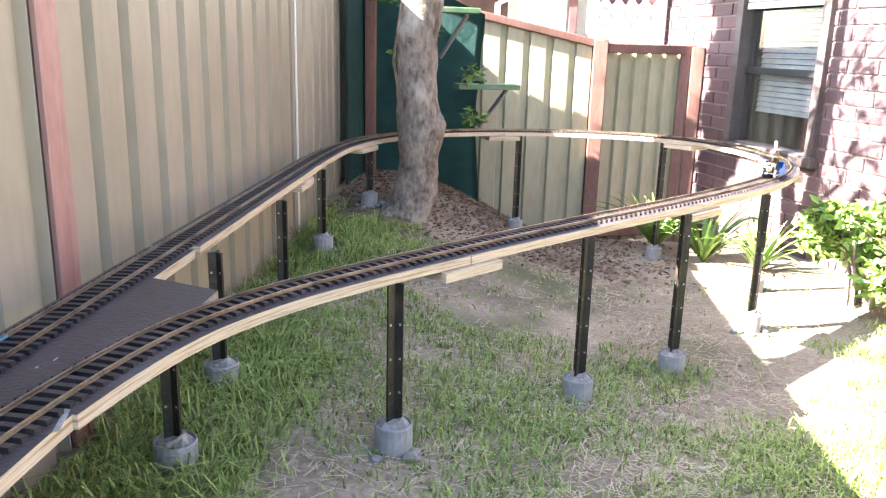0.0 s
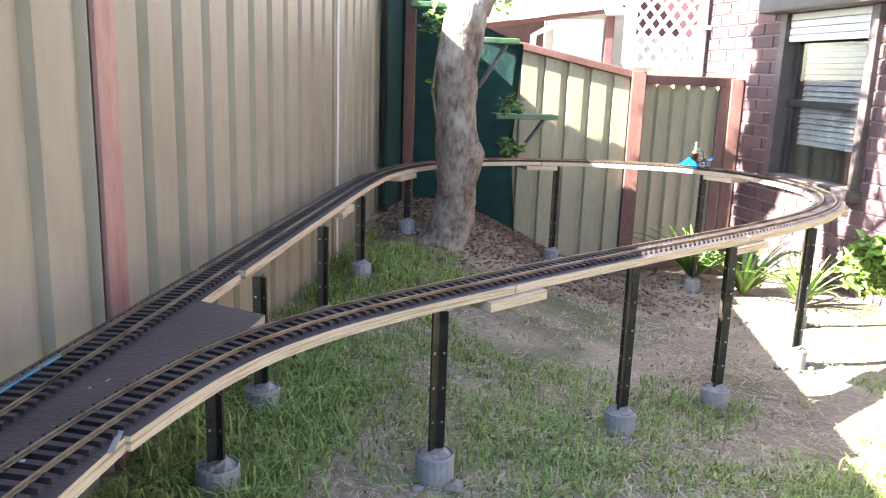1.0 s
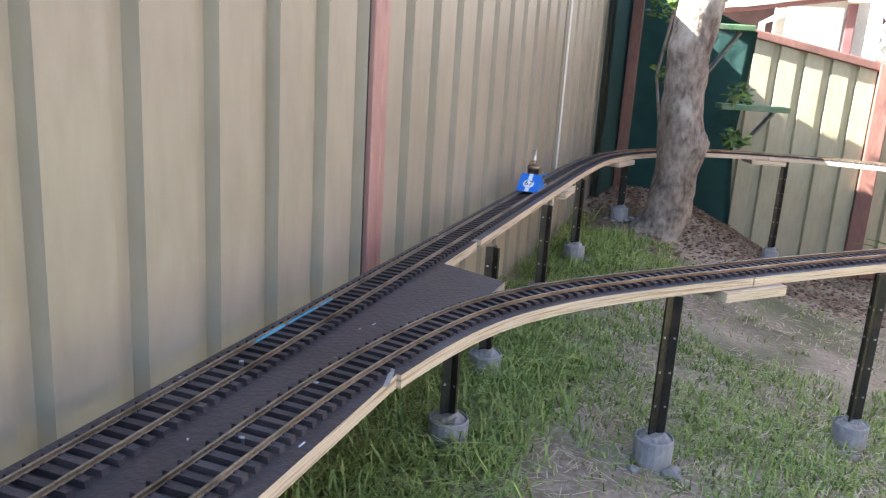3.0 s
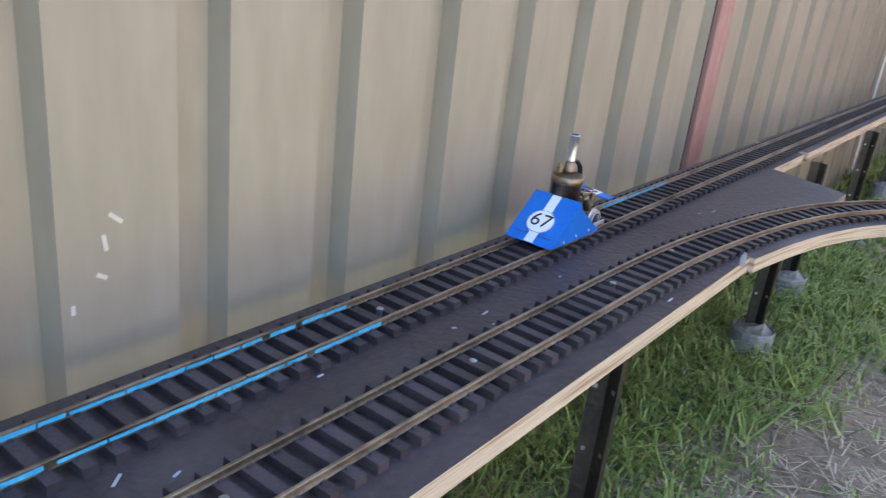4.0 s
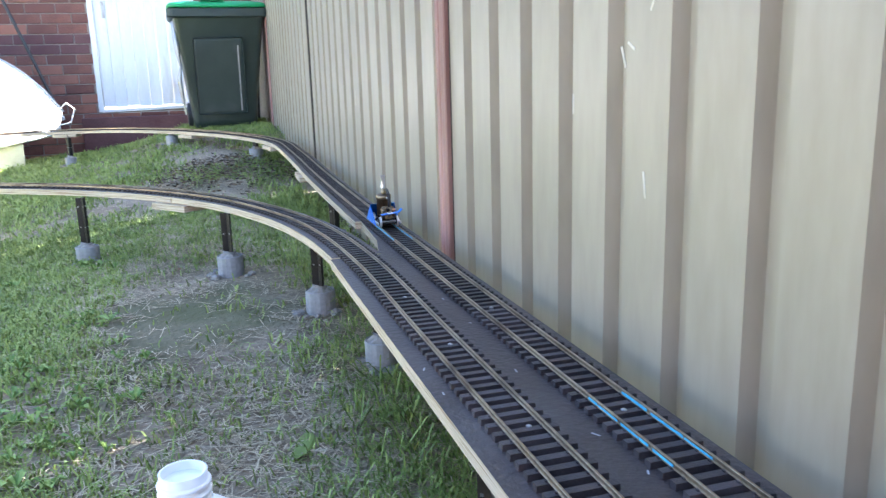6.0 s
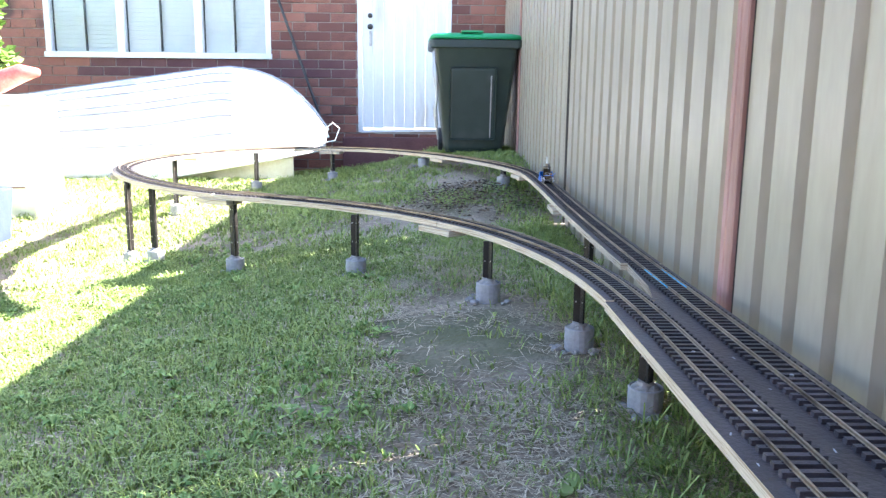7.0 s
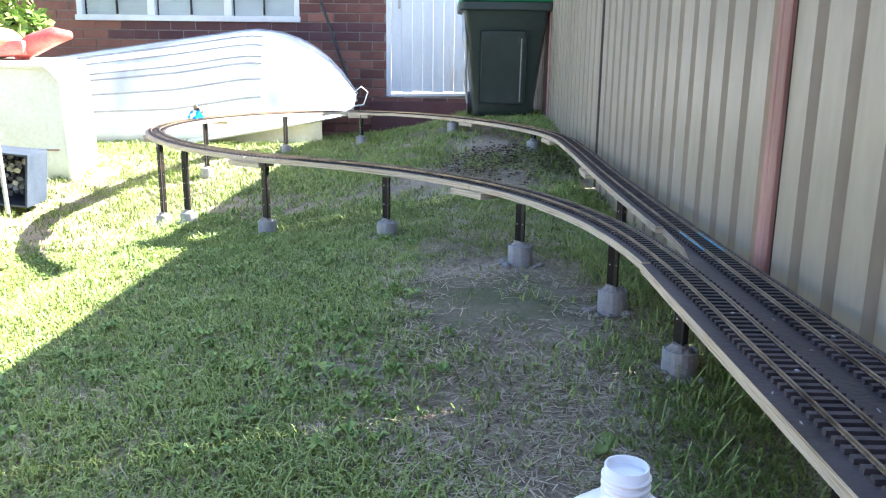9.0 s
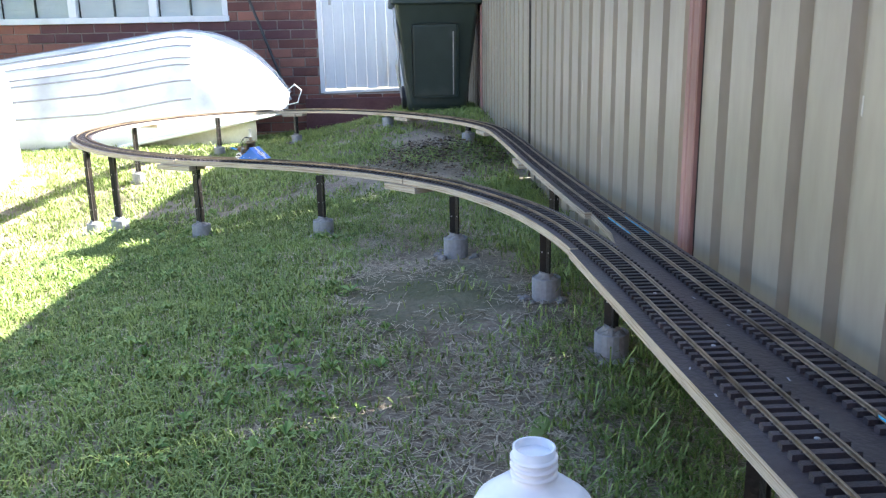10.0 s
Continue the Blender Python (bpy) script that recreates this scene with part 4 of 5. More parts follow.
part("seat_shell", place(box(-0.30, 0.55, -0.12, 0.12, 0.0, 0.10, 0.035), pose(0, 0, 0, 0, 4, 0)), M_RED, ride, "faded red shell")
part("nose", tube([(-0.18, 0, 0.03), (-0.30, 0, 0.09), (-0.45, 0, 0.15), (-0.56, 0, 0.155)], [0.06, 0.07, 0.06, 0.025], 10), M_RED, ride, "upturned red nose", True)
bm = bmesh.new()
bmesh.ops.create_icosphere(bm, subdivisions=3, radius=0.12, matrix=Matrix.Translation((-0.1, 0.03, 0.11)) @ Matrix.Diagonal((1.2, 0.9, 0.7, 1)))
for v in bm.verts:
    v.co += Vector((0.02, 0.02, 0.02)) * noise.noise(v.co * 14)
tagged(mesh_object("sack", bm, M_BROWN, True), "crumpled brown sack on the red toy", "sack").matrix_world = pose(3.74, -5.85, 0.425)
net = thing("netting", "loose white netting over the tub edge", "net")
rg = random.Random(3)
for k in range(14):
    x = 3.6 + 0.05 * k
    part("strand", tube([(x, -5.72, 0.55), (x - 0.03 + rg.uniform(-.03, .03), -5.60, 0.49), (x + rg.uniform(-.05, .05), -5.545, 0.42)], 0.004, 4), M_WHITE, net)

crate = thing("milk_crate", "dark blue plastic milk crate tipped on its side", "crate", pose(3.22, -4.98, -0.385, 0, -6, 6))
part("back_panel", box(-0.155, 0.155, -0.15, -0.14, 0, 0.30), M_CRATE, crate)
for a, b in ((-0.16, -0.148), (0.148, 0.16)):
    part("side", box(a, b, -0.14, 0.14, 0.0, 0.30, 0.003), M_CRATE, crate)
for a, b in ((0.0, 0.012), (0.288, 0.30)):
    part("side", box(-0.147, 0.147, -0.14, 0.14, a, b, 0.003), M_CRATE, crate)
for k in range(5):
    part("slat", box(-0.147, 0.147, -0.128, -0.12, 0.045 + 0.05 * k, 0.055 + 0.05 * k), M_CRATE, crate)
    part("slat", box(-0.105 + 0.05 * k, -0.095 + 0.05 * k, -0.118, -0.112, 0.013, 0.287), M_CRATE, crate)
bm = bmesh.new()
for k in range(70):
    bmesh.ops.create_cube(bm, size=rg.uniform(0.012, 0.03), matrix=Matrix.Translation((rg.uniform(-.13, .13), rg.uniform(-0.10, -0.04), rg.uniform(0.03, 0.27))) @ Euler((rg.random() * 3, rg.random() * 3, 0)).to_matrix().to_4x4())
tagged(part("debris", bm, M_GREYMETAL, crate, "pale debris caught in the crate"), kind="stuff")

chair = thing("garden_chair", "grey metal garden chair with lattice back", "chair", pose(3.34, -4.55, -0.40, 0, 0, 70))
for sx in (-0.22, 0.22):
    part("leg", tube([(sx, 0.22, 0), (sx, 0.20, 0.42)], 0.012, 8), M_GREYMETAL, chair)
    part("leg", tube([(sx, -0.24, 0), (sx, -0.20, 0.42), (sx, -0.26, 0.86)], 0.012, 8), M_DARKMETAL, chair)
part("seat", box(-0.23, 0.23, -0.21, 0.23, 0.41, 0.435, 0.008), M_GREYMETAL, chair)
part("back_rail", tube([(-0.22, -0.26, 0.86), (0.22, -0.26, 0.86)], 0.012, 8), M_GREYMETAL, chair)
for k in range(9):
    a, b = (-0.2, 0.2) if k % 2 else (0.2, -0.2)
    part("lattice", tube([(a, -0.215, 0.46 + 0.042 * k), (b, -0.225, 0.50 + 0.042 * k)], 0.005, 5), M_DARKMETAL, chair)

pole = thing("pole", "thin dark pole leaning on the brick wall", "pole")
part("shaft", tube([(1.60, -8.02, 0.14), (2.08, -8.20, 1.45)], 0.013, 8), M_DARKMETAL, pole)
part("tip", tube([(1.575, -8.01, 0.075), (1.60, -8.02, 0.14)], 0.016, 8), M_WHITE, pole, "white plastic tip")
rod = thing("rod", "bent rusty steel rod behind the bin", "rod")
part("shaft", tube([(-0.03, -7.6, 0.0), (-0.05, -7.62, 0.35), (-0.03, -7.64, 0.6), (0.0, -7.64, 0.68)], 0.010, 6), M_PICKET, rod)
box_b = thing("meter_box", "small brown metal box on the fence end", "box")
part("case", box(0.02, 0.10, YB + 0.002, YB + 0.05, 0.98, 1.05, 0.004), M_BROWN, box_b)

# ---- shrubs on the sunny side ----


def shrub(x, y, z, clumps, count, size, seed, mat, label, stems=7, height=0.5):
    s = thing("shrub", label, "shrub", pose(x, y, z))
    r = random.Random(seed)
    for k in range(stems):
        a = r.uniform(0, 6.28)
        d = r.uniform(0.05, 0.28)
        part("stem", tube([(0.04 * math.cos(a), 0.04 * math.sin(a), -0.05), (d * 0.5 * math.cos(a), d * 0.5 * math.sin(a), height * 0.5), (d * math.cos(a), d * math.sin(a), height)], [0.012, 0.009, 0.005], 5), M_BARK, s)
    leaf_part("leaves", clumps, count, size, seed, mat, s)
    return s


gz = ground_z
shrub(2.22, 4.02, gz(2.22, 4.02), [(0.0, 0.0, 0.30, 0.15), (0.12, -0.12, 0.40, 0.13), (-0.10, 0.15, 0.26, 0.12), (0.22, -0.28, 0.28, 0.16), (0.02, -0.22, 0.18, 0.12), (0.34, -0.45, 0.22, 0.14), (-0.14, 0.02, 0.36, 0.08), (0.25, 0.1, 0.36, 0.14)], 3000, 0.055, 21, M_LEAF_LIGHT, "sunlit leafy green shrub against the brick wall", 10, 0.30)
shrub(2.25, 3.35, gz(2.25, 3.35), [(0.1, 0.0, 0.20, 0.13), (0.2, -0.15, 0.26, 0.12), (0.3, 0.1, 0.22, 0.13), (0.15, -0.3, 0.15, 0.1)], 1300, 0.055, 23, M_LEAF_LIGHT, "low sunlit shrub with bare stems below", 9, 0.18)
shrub(4.62, -7.35, gz(4.6, -7.3), [(0.0, 0.0, 1.15, 0.3), (-0.3, 0.2, 1.35, 0.25), (0.3, 0.1, 1.5, 0.3), (-0.35, 0.1, 0.98, 0.2), (0.1, 0.0, 0.8, 0.3)], 1500, 0.11, 22, M_LEAF_LIGHT, "sunlit broad-leaved shrub beside the house", 6, 1.0)


def strappy(x, y, n, length, seed):
    s = thing("strap_lily", "clump of arching strappy green leaves", "plant", pose(x, y, gz(x, y)), "strap-leaved clumps")
    r = random.Random(seed)
    for k in range(n):
        a, l, arch = r.uniform(0, 6.28), length * r.uniform(0.7, 1.2), r.uniform(0.35, 0.9)
        bm = bmesh.new()
        prev = None
        for i in range(7):
            u = i / 6
            p = Vector((math.cos(a), math.sin(a), 0)) * (l * arch * u) + Vector((0, 0, l * (u * 1.0 - arch * 0.75 * u * u)))
            w = Vector((-math.sin(a), math.cos(a), 0)) * 0.011 * (1 - u ** 3)
            c = [bm.verts.new(p - w), bm.verts.new(p + Vector((0, 0, -0.004))), bm.verts.new(p + w + Vector((0, 0, 0.0005)))]
            if prev:
                bm.faces.new((prev[0], prev[1], c[1], c[0]))
                bm.faces.new((prev[1], prev[2], c[2], c[1]))
            prev = c
        part("leaf", bm, M_LEAF_LIGHT, s)


strappy(1.68, 5.34, 44, 0.46, 1)
strappy(1.88, 5.06, 44, 0.44, 2)
strappy(2.10, 4.85, 26, 0.36, 3)

# ---- house beside the gate ----
DIR_A = Vector((-0.28, 0.96, 0)).normalized()
WA = Vector((2.10, 6.43, 0))
ANG_A = math.degrees(math.atan2(DIR_A.y, DIR_A.x))
# wall frame: x from its far end towards the camera's side, facing the garden
MA = Matrix.Translation(WA + DIR_A * 0.65) @ Matrix.Rotation(radians(ANG_A + 180), 4, "Z") @ Matrix.Diagonal((1, -1, 1, 1))
wall_a = thing("wall_neighbour", "dappled purple-brown brick house wall beside the gate", "wall", kind="structure")
WIN_A = (1.09, 1.91, -0.10, 0.85)
brick_wall(wall_a, "mortar", 6.4, -1.3, 2.3, MA, [WIN_A], (M_BRICK_A, M_BRICK_A), sel=lambda c: abs(c[0] - 1.45) + abs(c[2] - 0.3) * 0.8, size=0.9, mortar=M_MORTAR_DARK)


def in_a(x0, x1, y0, y1, z0, z1, bevel=0.0):
    return place(box(x0, x1, y0, y1, z0, z1, bevel), MA)


win_a = thing("window_2", "dark framed window with a half-raised roller shutter and white blind", "window", kind="structure")
a0, a1, b0, b1 = WIN_A
part("shutter_box", in_a(a0 - 0.10, a1 + 0.06, 0.002, 0.14, 0.85, 1.02, 0.015), M_FRAME, win_a, "dark brown roller shutter box")
for p, q in ((a0 - 0.01, a0 + 0.05), (a1 - 0.05, a1 + 0.01)):
    part("shutter_guide", in_a(p, q, -0.05, 0.035, b0, b1, 0.004), M_FRAME, win_a)
part("sill", in_a(a0 - 0.03, a1 + 0.03, -0.06, 0.05, b0 - 0.06, b0 - 0.002, 0.006), M_FRAME, win_a)
for k in range(4):
    part("shutter_slat", in_a(a0 + 0.052, a1 - 0.052, -0.01, 0.008, 0.685 + 0.041 * k, 0.723 + 0.041 * k, 0.004), M_BLIND, win_a, "pale shutter slat")
part("meeting_rail", in_a(a0 + 0.052, a1 - 0.052, -0.055, -0.025, 0.31, 0.35, 0.003), M_DARKMETAL, win_a)
pane = part("pane", in_a(a0 + 0.052, a1 - 0.052, -0.04, -0.035, b0 + 0.002, 0.675), M_GLASS, win_a)
pane.visible_shadow = False
for k in range(18):
    part("blind_slat", place(box(a0 + 0.10, a1 - 0.07, -0.016, 0.016, -0.0008, 0.0008), MA @ Matrix.Translation((0, -0.09, 0.10 + 0.032 * k)) @ Matrix.Rotation(radians(-60), 4, "X")), M_GREYBLIND, win_a)
# same near-black panel: the room's darkness is in its colour
part("room_back", in_a(a0 - 0.45, a1 + 0.45, -0.17, -0.15, b0 - 0.3, b1 + 0.3), M_UNLIT_ROOM, win_a)
tag_plate = thing("wall_plate", "small white plate on the shutter box", "plate")
part("plate", in_a(a0 - 0.09, a0 - 0.02, 0.141, 0.147, 0.955, 0.995, 0.002), M_WHITE, tag_plate)
pipe = thing("downpipe", "white painted downpipe on the brick wall", "pipe")
part("pipe", place(tube([(0.15, 0.05, -1.2), (0.15, 0.05, 2.4)], 0.035, 12), MA), M_WHITE, pipe)
part("bracket", in_a(0.10, 0.20, 0.002, 0.09, 0.80, 0.83, 0.003), M_WHITE, pipe)

# neighbouring house beyond the gate: rendered wall, lattice screen, eaves
nb = thing("neighbour_house", "white rendered neighbouring house with eaves and gutter in full sun", "house")
part("wall", box(0.9, 1.95, 11.4, 11.55, -1.6, 1.25), M_RENDER, nb, "pale rendered wall")
# dark brick colour puts the shade behind the lattice into this wall
part("wall", box(1.95, 4.2, 12.6, 12.75, -1.6, 2.6), M_BRICK_DARK, nb, "dark backing wall with shade put into its colour")
part("low_wall", box(1.95, 3.2, 10.8, 10.9, -1.6, 0.95), M_RENDER, nb, "pale rendered low wall")
# brick colour here also carries the shade of the wall below the eaves
part("wall", box(-3.0, 0.9, 12.4, 12.55, -1.6, 1.2), M_BRICK_A, nb, "brick-coloured wall, dark for the shade on it")
part("door_recess", box(1.00, 1.62, 11.34, 11.39, -1.2, 1.16), M_WHITE, nb, "pale painted doorway")
bar_between((-2.0, 11.12, 0.80), (1.98, 11.12, 1.40), 0.10, 0.11, M_WHITE, nb, "gutter", "white eaves gutter")
# dark bar added to draw the eaves' shade below the gutter
bar_between((-2.0, 11.20, 0.72), (1.98, 11.20, 1.31), 0.06, 0.05, M_BRICK_DARK, nb, "fascia", "dark strip painting the shade under the gutter")
roof = bmesh.new()
vs = [roof.verts.new(c) for c in ((-3.0, 11.15, 0.72), (2.0, 11.15, 1.47), (2.0, 14.5, 2.5), (-3.0, 15.0, 1.9))]
roof.faces.new(vs)
bmesh.ops.solidify(roof, geom=roof.faces[:], thickness=0.06)
part("roof", roof, M_RENDER, nb, "sun-bleached roof sheeting")
part("porch_lamp", place(lathe([(0.10, 0), (0.13, 0.03), (0.13, 0.06), (0.06, 0.11)], 16), pose(1.72, 11.0, 1.20)), M_RENDER, nb, "round pale porch lamp")
part("pipe", tube([(0.95, 11.2, 1.12), (0.95, 11.2, 1.05), (0.75, 11.28, 0.95), (0.72, 11.3, -0.5)], 0.04, 10), M_WHITE, nb, "white bent drainpipe")
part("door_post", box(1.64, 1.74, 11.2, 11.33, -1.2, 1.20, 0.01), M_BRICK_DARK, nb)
part("eave_post", box(1.86, 1.95, 10.75, 10.85, -1.6, 2.0), M_WHITE, nb)
lattice = thing("lattice_screen", "white timber lattice screen", "screen")
lx0, lx1, lz0, lz1, ly = 1.82, 2.80, 0.62, 1.75, 10.7
for k in range(-8, 9):
    for s in (1, -1):
        x = lx0 + 0.5 + k * 0.155
        a = [Vector((x - s * 0.45, ly + 0.006 * s, lz0)), Vector((x + s * 0.45, ly + 0.006 * s, lz1))]
        t0, t1 = 0.0, 1.0
        d = a[1] - a[0]
        for lim, sign in ((lx0, 1), (lx1, -1)):
            f = (lim - a[0].x) / d.x
            if sign * d.x > 0:
                t0 = max(t0, f)
            else:
                t1 = min(t1, f)
        if t1 - t0 > 0.05:
            bar_between(a[0] + d * t0, a[0] + d * t1, 0.01, 0.042, M_WHITE, lattice, "lath")
for p, q in (((lx0, ly, lz0), (lx1, ly, lz0)), ((lx0, ly, lz0), (lx0, ly, lz1)), ((lx1, ly, lz0), (lx1, ly, lz1)), ((lx0 + 0.1, ly, -1.5), (lx0 + 0.1, ly, lz0)), ((lx1 - 0.1, ly, -1.5), (lx1 - 0.1, ly, lz0))):
    bar_between(p, q, 0.03, 0.06, M_WHITE, lattice, "frame_bar")
far_tree = thing("far_tree", "bright yellow-green foliage beyond the fence", "tree", pose(0.2, 9.6, -1.0))
part("trunk", tube([(0, 0, 0), (0.05, 0, 1.0), (0.0, 0.1, 2.0)], [0.08, 0.06, 0.03], 8), M_BARK, far_tree)
leaf_part("crown", [(0, 0, 2.3, 0.35), (0.35, 0, 2.5, 0.3), (-0.35, 0.1, 2.5, 0.35), (0.1, 0, 2.8, 0.3)], 900, 0.10, 31, M_LEAF_LIGHT, far_tree)

# ---- bottle and work board by the camera's place ----
table = thing("work_board", "blue-grey painted board with chipped white marks on trestle legs", "table")
part("top", box(0.252, 0.80, -1.21, -0.40, -0.118, -0.10, 0.003), M_TABLE, table, "blue-grey painted top")
for x, y in ((0.30, -1.16), (0.76, -1.16), (0.30, -0.45), (0.76, -0.45)):
    part("leg", box(x - 0.015, x + 0.015, y - 0.015, y + 0.015, gz(x, y), -0.118, 0.002), M_DARKMETAL, table)
for k, (x, y) in enumerate(((0.33, -1.10), (0.31, -1.02), (0.40, -1.14), (0.36, -0.95), (0.30, -0.85))):
    part("paint_chip", place(box(-0.006, 0.006, -0.0015, 0.0015, 0, 0.0006), pose(x, y, -0.0998, 0, 0, 70 + 13 * k)), M_WHITE, table, "white chip in the paint")
bottle = thing("bottle", "open white translucent plastic bottle with a threaded neck", "bottle", pose(0.497, -1.03, -0.0995))
body = lathe([(0.048, 0.0), (0.053, 0.006), (0.053, 0.150), (0.0515, 0.162), (0.045, 0.174), (0.030, 0.186), (0.0175, 0.191), (0.0165, 0.196), (0.0165, 0.2195), (0.0145, 0.2195), (0.0145, 0.196), (0.012, 0.190)], 40)
part("body", body, M_BOTTLE, bottle, "", True)
for z in (0.198, 0.2045, 0.211):
    part("thread", lathe([(0.0165, z - 0.002), (0.0185, z - 0.0008), (0.0185, z + 0.0008), (0.0165, z + 0.002)], 32), M_BOTTLE, bottle, "", True)
part("inner_seal", box(-0.004, 0.004, -0.003, 0.003, 0.19, 0.212, 0.001), M_BOTTLE, bottle)

# ---- the locomotive: +y is its front, origin on the rail top ----
loco = thing("steam_locomotive", "small blue live-steam model locomotive with vertical boiler", "model locomotive")
# wedge-shaped cowl: sloping front sheet and two side sheets
HW = 0.033
part("front_sheet", prism([(0.0785, 0.003), (0.080, 0.003), (0.018, 0.0545), (0.0165, 0.0545)], 0, -HW, HW), M_BLUE, loco, "glossy blue sloping front sheet")
for sx in (-1, 1):
    a, b = sorted((sx * HW, sx * (HW + 0.0012)))
    part("side_sheet", prism([(0.080, 0.003), (0.0165, 0.0545), (0.012, 0.044), (-0.044, 0.006), (-0.046, 0.003)], 0, a, b), M_BLUE, loco, "blue triangular side sheet")
    for y, z in ((0.05, 0.007), (0.018, 0.009), (-0.016, 0.010)):
        part("rivet", place(lathe([(0.0018, 0), (0.0018, 0.0012), (0.001, 0.0018)], 8), pose(sx * (HW + 0.0012), y, z, 0, 90 * sx, 0)), M_STEEL, loco)
MS = Matrix.Translation((0, 0.049, 0.0290)) @ Matrix.Rotation(-math.atan2(0.0515, 0.062), 4, "X")
part("stripe", place(box(-0.0065, 0.0065, -0.0395, 0.0395, 0.0004, 0.0009), MS), M_DECAL, loco, "white centre stripe")
disc = part("number_disc", place(lathe([(0.0185, 0.0010), (0.0185, 0.0015)], 32), MS @ Matrix.Translation((0, 0.006, 0))), M_DECAL, loco, "round white number disc")


def text_part(text, size, m, mat, parent, name, label):
    cu = bpy.data.curves.new(name, "FONT")
    cu.body, cu.size, cu.align_x, cu.align_y, cu.extrude = text, size, "CENTER", "CENTER", 0.0002
    tmp = bpy.data.objects.new(name, cu)
    scene.collection.objects.link(tmp)
    me = bpy.data.meshes.new_from_object(tmp.evaluated_get(bpy.context.evaluated_depsgraph_get()))
    bpy.data.objects.remove(tmp)
    me.transform(m)
    me.materials.clear()
    me.materials.append(mat)
    ob = new(name, me)
    ob.parent = parent
    return tagged(ob, label)


# read from the front: the top of the figures lies up the slope, towards -y
text_part("67", 0.029, MS @ Matrix.Translation((0, 0.005, 0.0018)) @ Matrix.Rotation(math.pi, 4, "Z"), M_INK, loco, "number", "black figures 67")
part("ring", place(tube([(0.0178 * math.cos(2 * math.pi * k / 32), 0.0178 * math.sin(2 * math.pi * k / 32), 0.0015) for k in range(33)], 0.0003, 4, cap=False), MS @ Matrix.Translation((0, 0.006, 0))), M_INK, loco)
# boiler
boiler = part("boiler", lathe([(0.0185, 0.006), (0.0185, 0.028), (0.0195, 0.0285), (0.0195, 0.070), (0.0203, 0.0705), (0.0203, 0.0805), (0.0195, 0.0825), (0.015, 0.084), (0.008, 0.085)], 32), M_BOILER, loco, "darkened copper vertical boiler", True)
part("boiler_band", lathe([(0.0197, 0.0705), (0.0209, 0.0710), (0.0209, 0.0805), (0.0197, 0.0810)], 32), M_BRASS, boiler, "dull metal band", True)
part("boiler_band", lathe([(0.0187, 0.0250), (0.0199, 0.0255), (0.0199, 0.0285), (0.0187, 0.0290)], 32), M_BRASS, boiler)
part("chimney_base", lathe([(0.0072, 0.084), (0.0072, 0.090), (0.0064, 0.0905), (0.0064, 0.098), (0.0058, 0.099)], 20), M_BRASS, boiler, "brass chimney collar", True)
part("chimney", lathe([(0.0058, 0.098), (0.0062, 0.102), (0.0058, 0.103), (0.0062, 0.1335), (0.0068, 0.134), (0.0068, 0.1355), (0.0052, 0.1355), (0.0048, 0.115)], 20), M_STEEL, boiler, "bright steel chimney", True)
part("chimney_mouth", lathe([(0.0050, 0.1352), (0.0050, 0.1357)], 16), M_INK, boiler, "black disc in the chimney mouth")
part("safety_valve", place(lathe([(0.0045, 0.083), (0.0045, 0.092), (0.003, 0.0925), (0.003, 0.097)], 12), pose(0.009, 0.009, 0)), M_BRASS, boiler)
part("cock", place(tube([(0, -0.019, 0.075), (0, -0.027, 0.076), (0, -0.029, 0.073)], 0.002, 8), pose(0.004, 0, 0)), M_STEEL, boiler)
for k, x in enumerate((0.003, 0.007)):
    part("hose", tube([(x, -0.004, 0.095), (x, -0.014, 0.0975 + 0.002 * k), (x, -0.028, 0.095), (x, -0.040, 0.086), (x, -0.045, 0.070), (x, -0.046, 0.052)], 0.0018, 8), M_RUBBER, loco, "black steam hose", True)
# frame and engine
for sx in (-1, 1):
    a, b = sorted((sx * 0.030, sx * 0.0325))
    part("frame_bar", box(a, b, -0.066, 0.03, 0.009, 0.0145, 0.0005), M_STEEL, loco, "flat steel frame bar")
part("frame_plate", box(-0.026, 0.026, -0.062, 0.07, 0.010, 0.012), M_DARKMETAL, loco)
part("engine_block", box(-0.010, 0.010, -0.058, -0.034, 0.022, 0.040, 0.002), M_BRASS, loco, "brass engine block")
for sx, ang in ((1, 32), (-1, -32)):
    bm = lathe([(0.0052, 0), (0.0052, 0.022), (0.0058, 0.0222), (0.0058, 0.025)], 16)
    part("cylinder", place(bm, Matrix.Translation((0.013, -0.047, 0.028)) @ Matrix.Rotation(radians(ang), 4, "X")), M_COPPER if sx > 0 else M_STEEL, loco, "angled engine cylinder", True)
    bm = lathe([(0.0045, 0), (0.0045, 0.020), (0.005, 0.0205), (0.005, 0.023)], 16)
    part("cylinder", place(bm, Matrix.Translation((-0.013, -0.047, 0.028)) @ Matrix.Rotation(radians(ang), 4, "X")), M_BRASS, loco, "", True)
fly = [(0.0155 * math.cos(a), 0.0155 * math.sin(a), 0) for a in [2 * math.pi * k / 28 for k in range(29)]]
part("steam_ring", place(tube(fly, 0.0011, 6, cap=False), pose(0, -0.047, 0.053)), M_BRASS, loco, "thin brass pipe ring")
for a in range(0, 360, 60):
    part("ring_spoke", tube([(0, -0.047, 0.052), (0.0155 * math.cos(radians(a)), -0.047 + 0.0155 * math.sin(radians(a)), 0.053)], 0.0009, 5), M_BRASS, loco)
part("cross_pipe", tube([(-0.012, -0.036, 0.044), (0.0, -0.030, 0.048), (0.014, -0.036, 0.046)], 0.0014, 6), M_COPPER, loco)
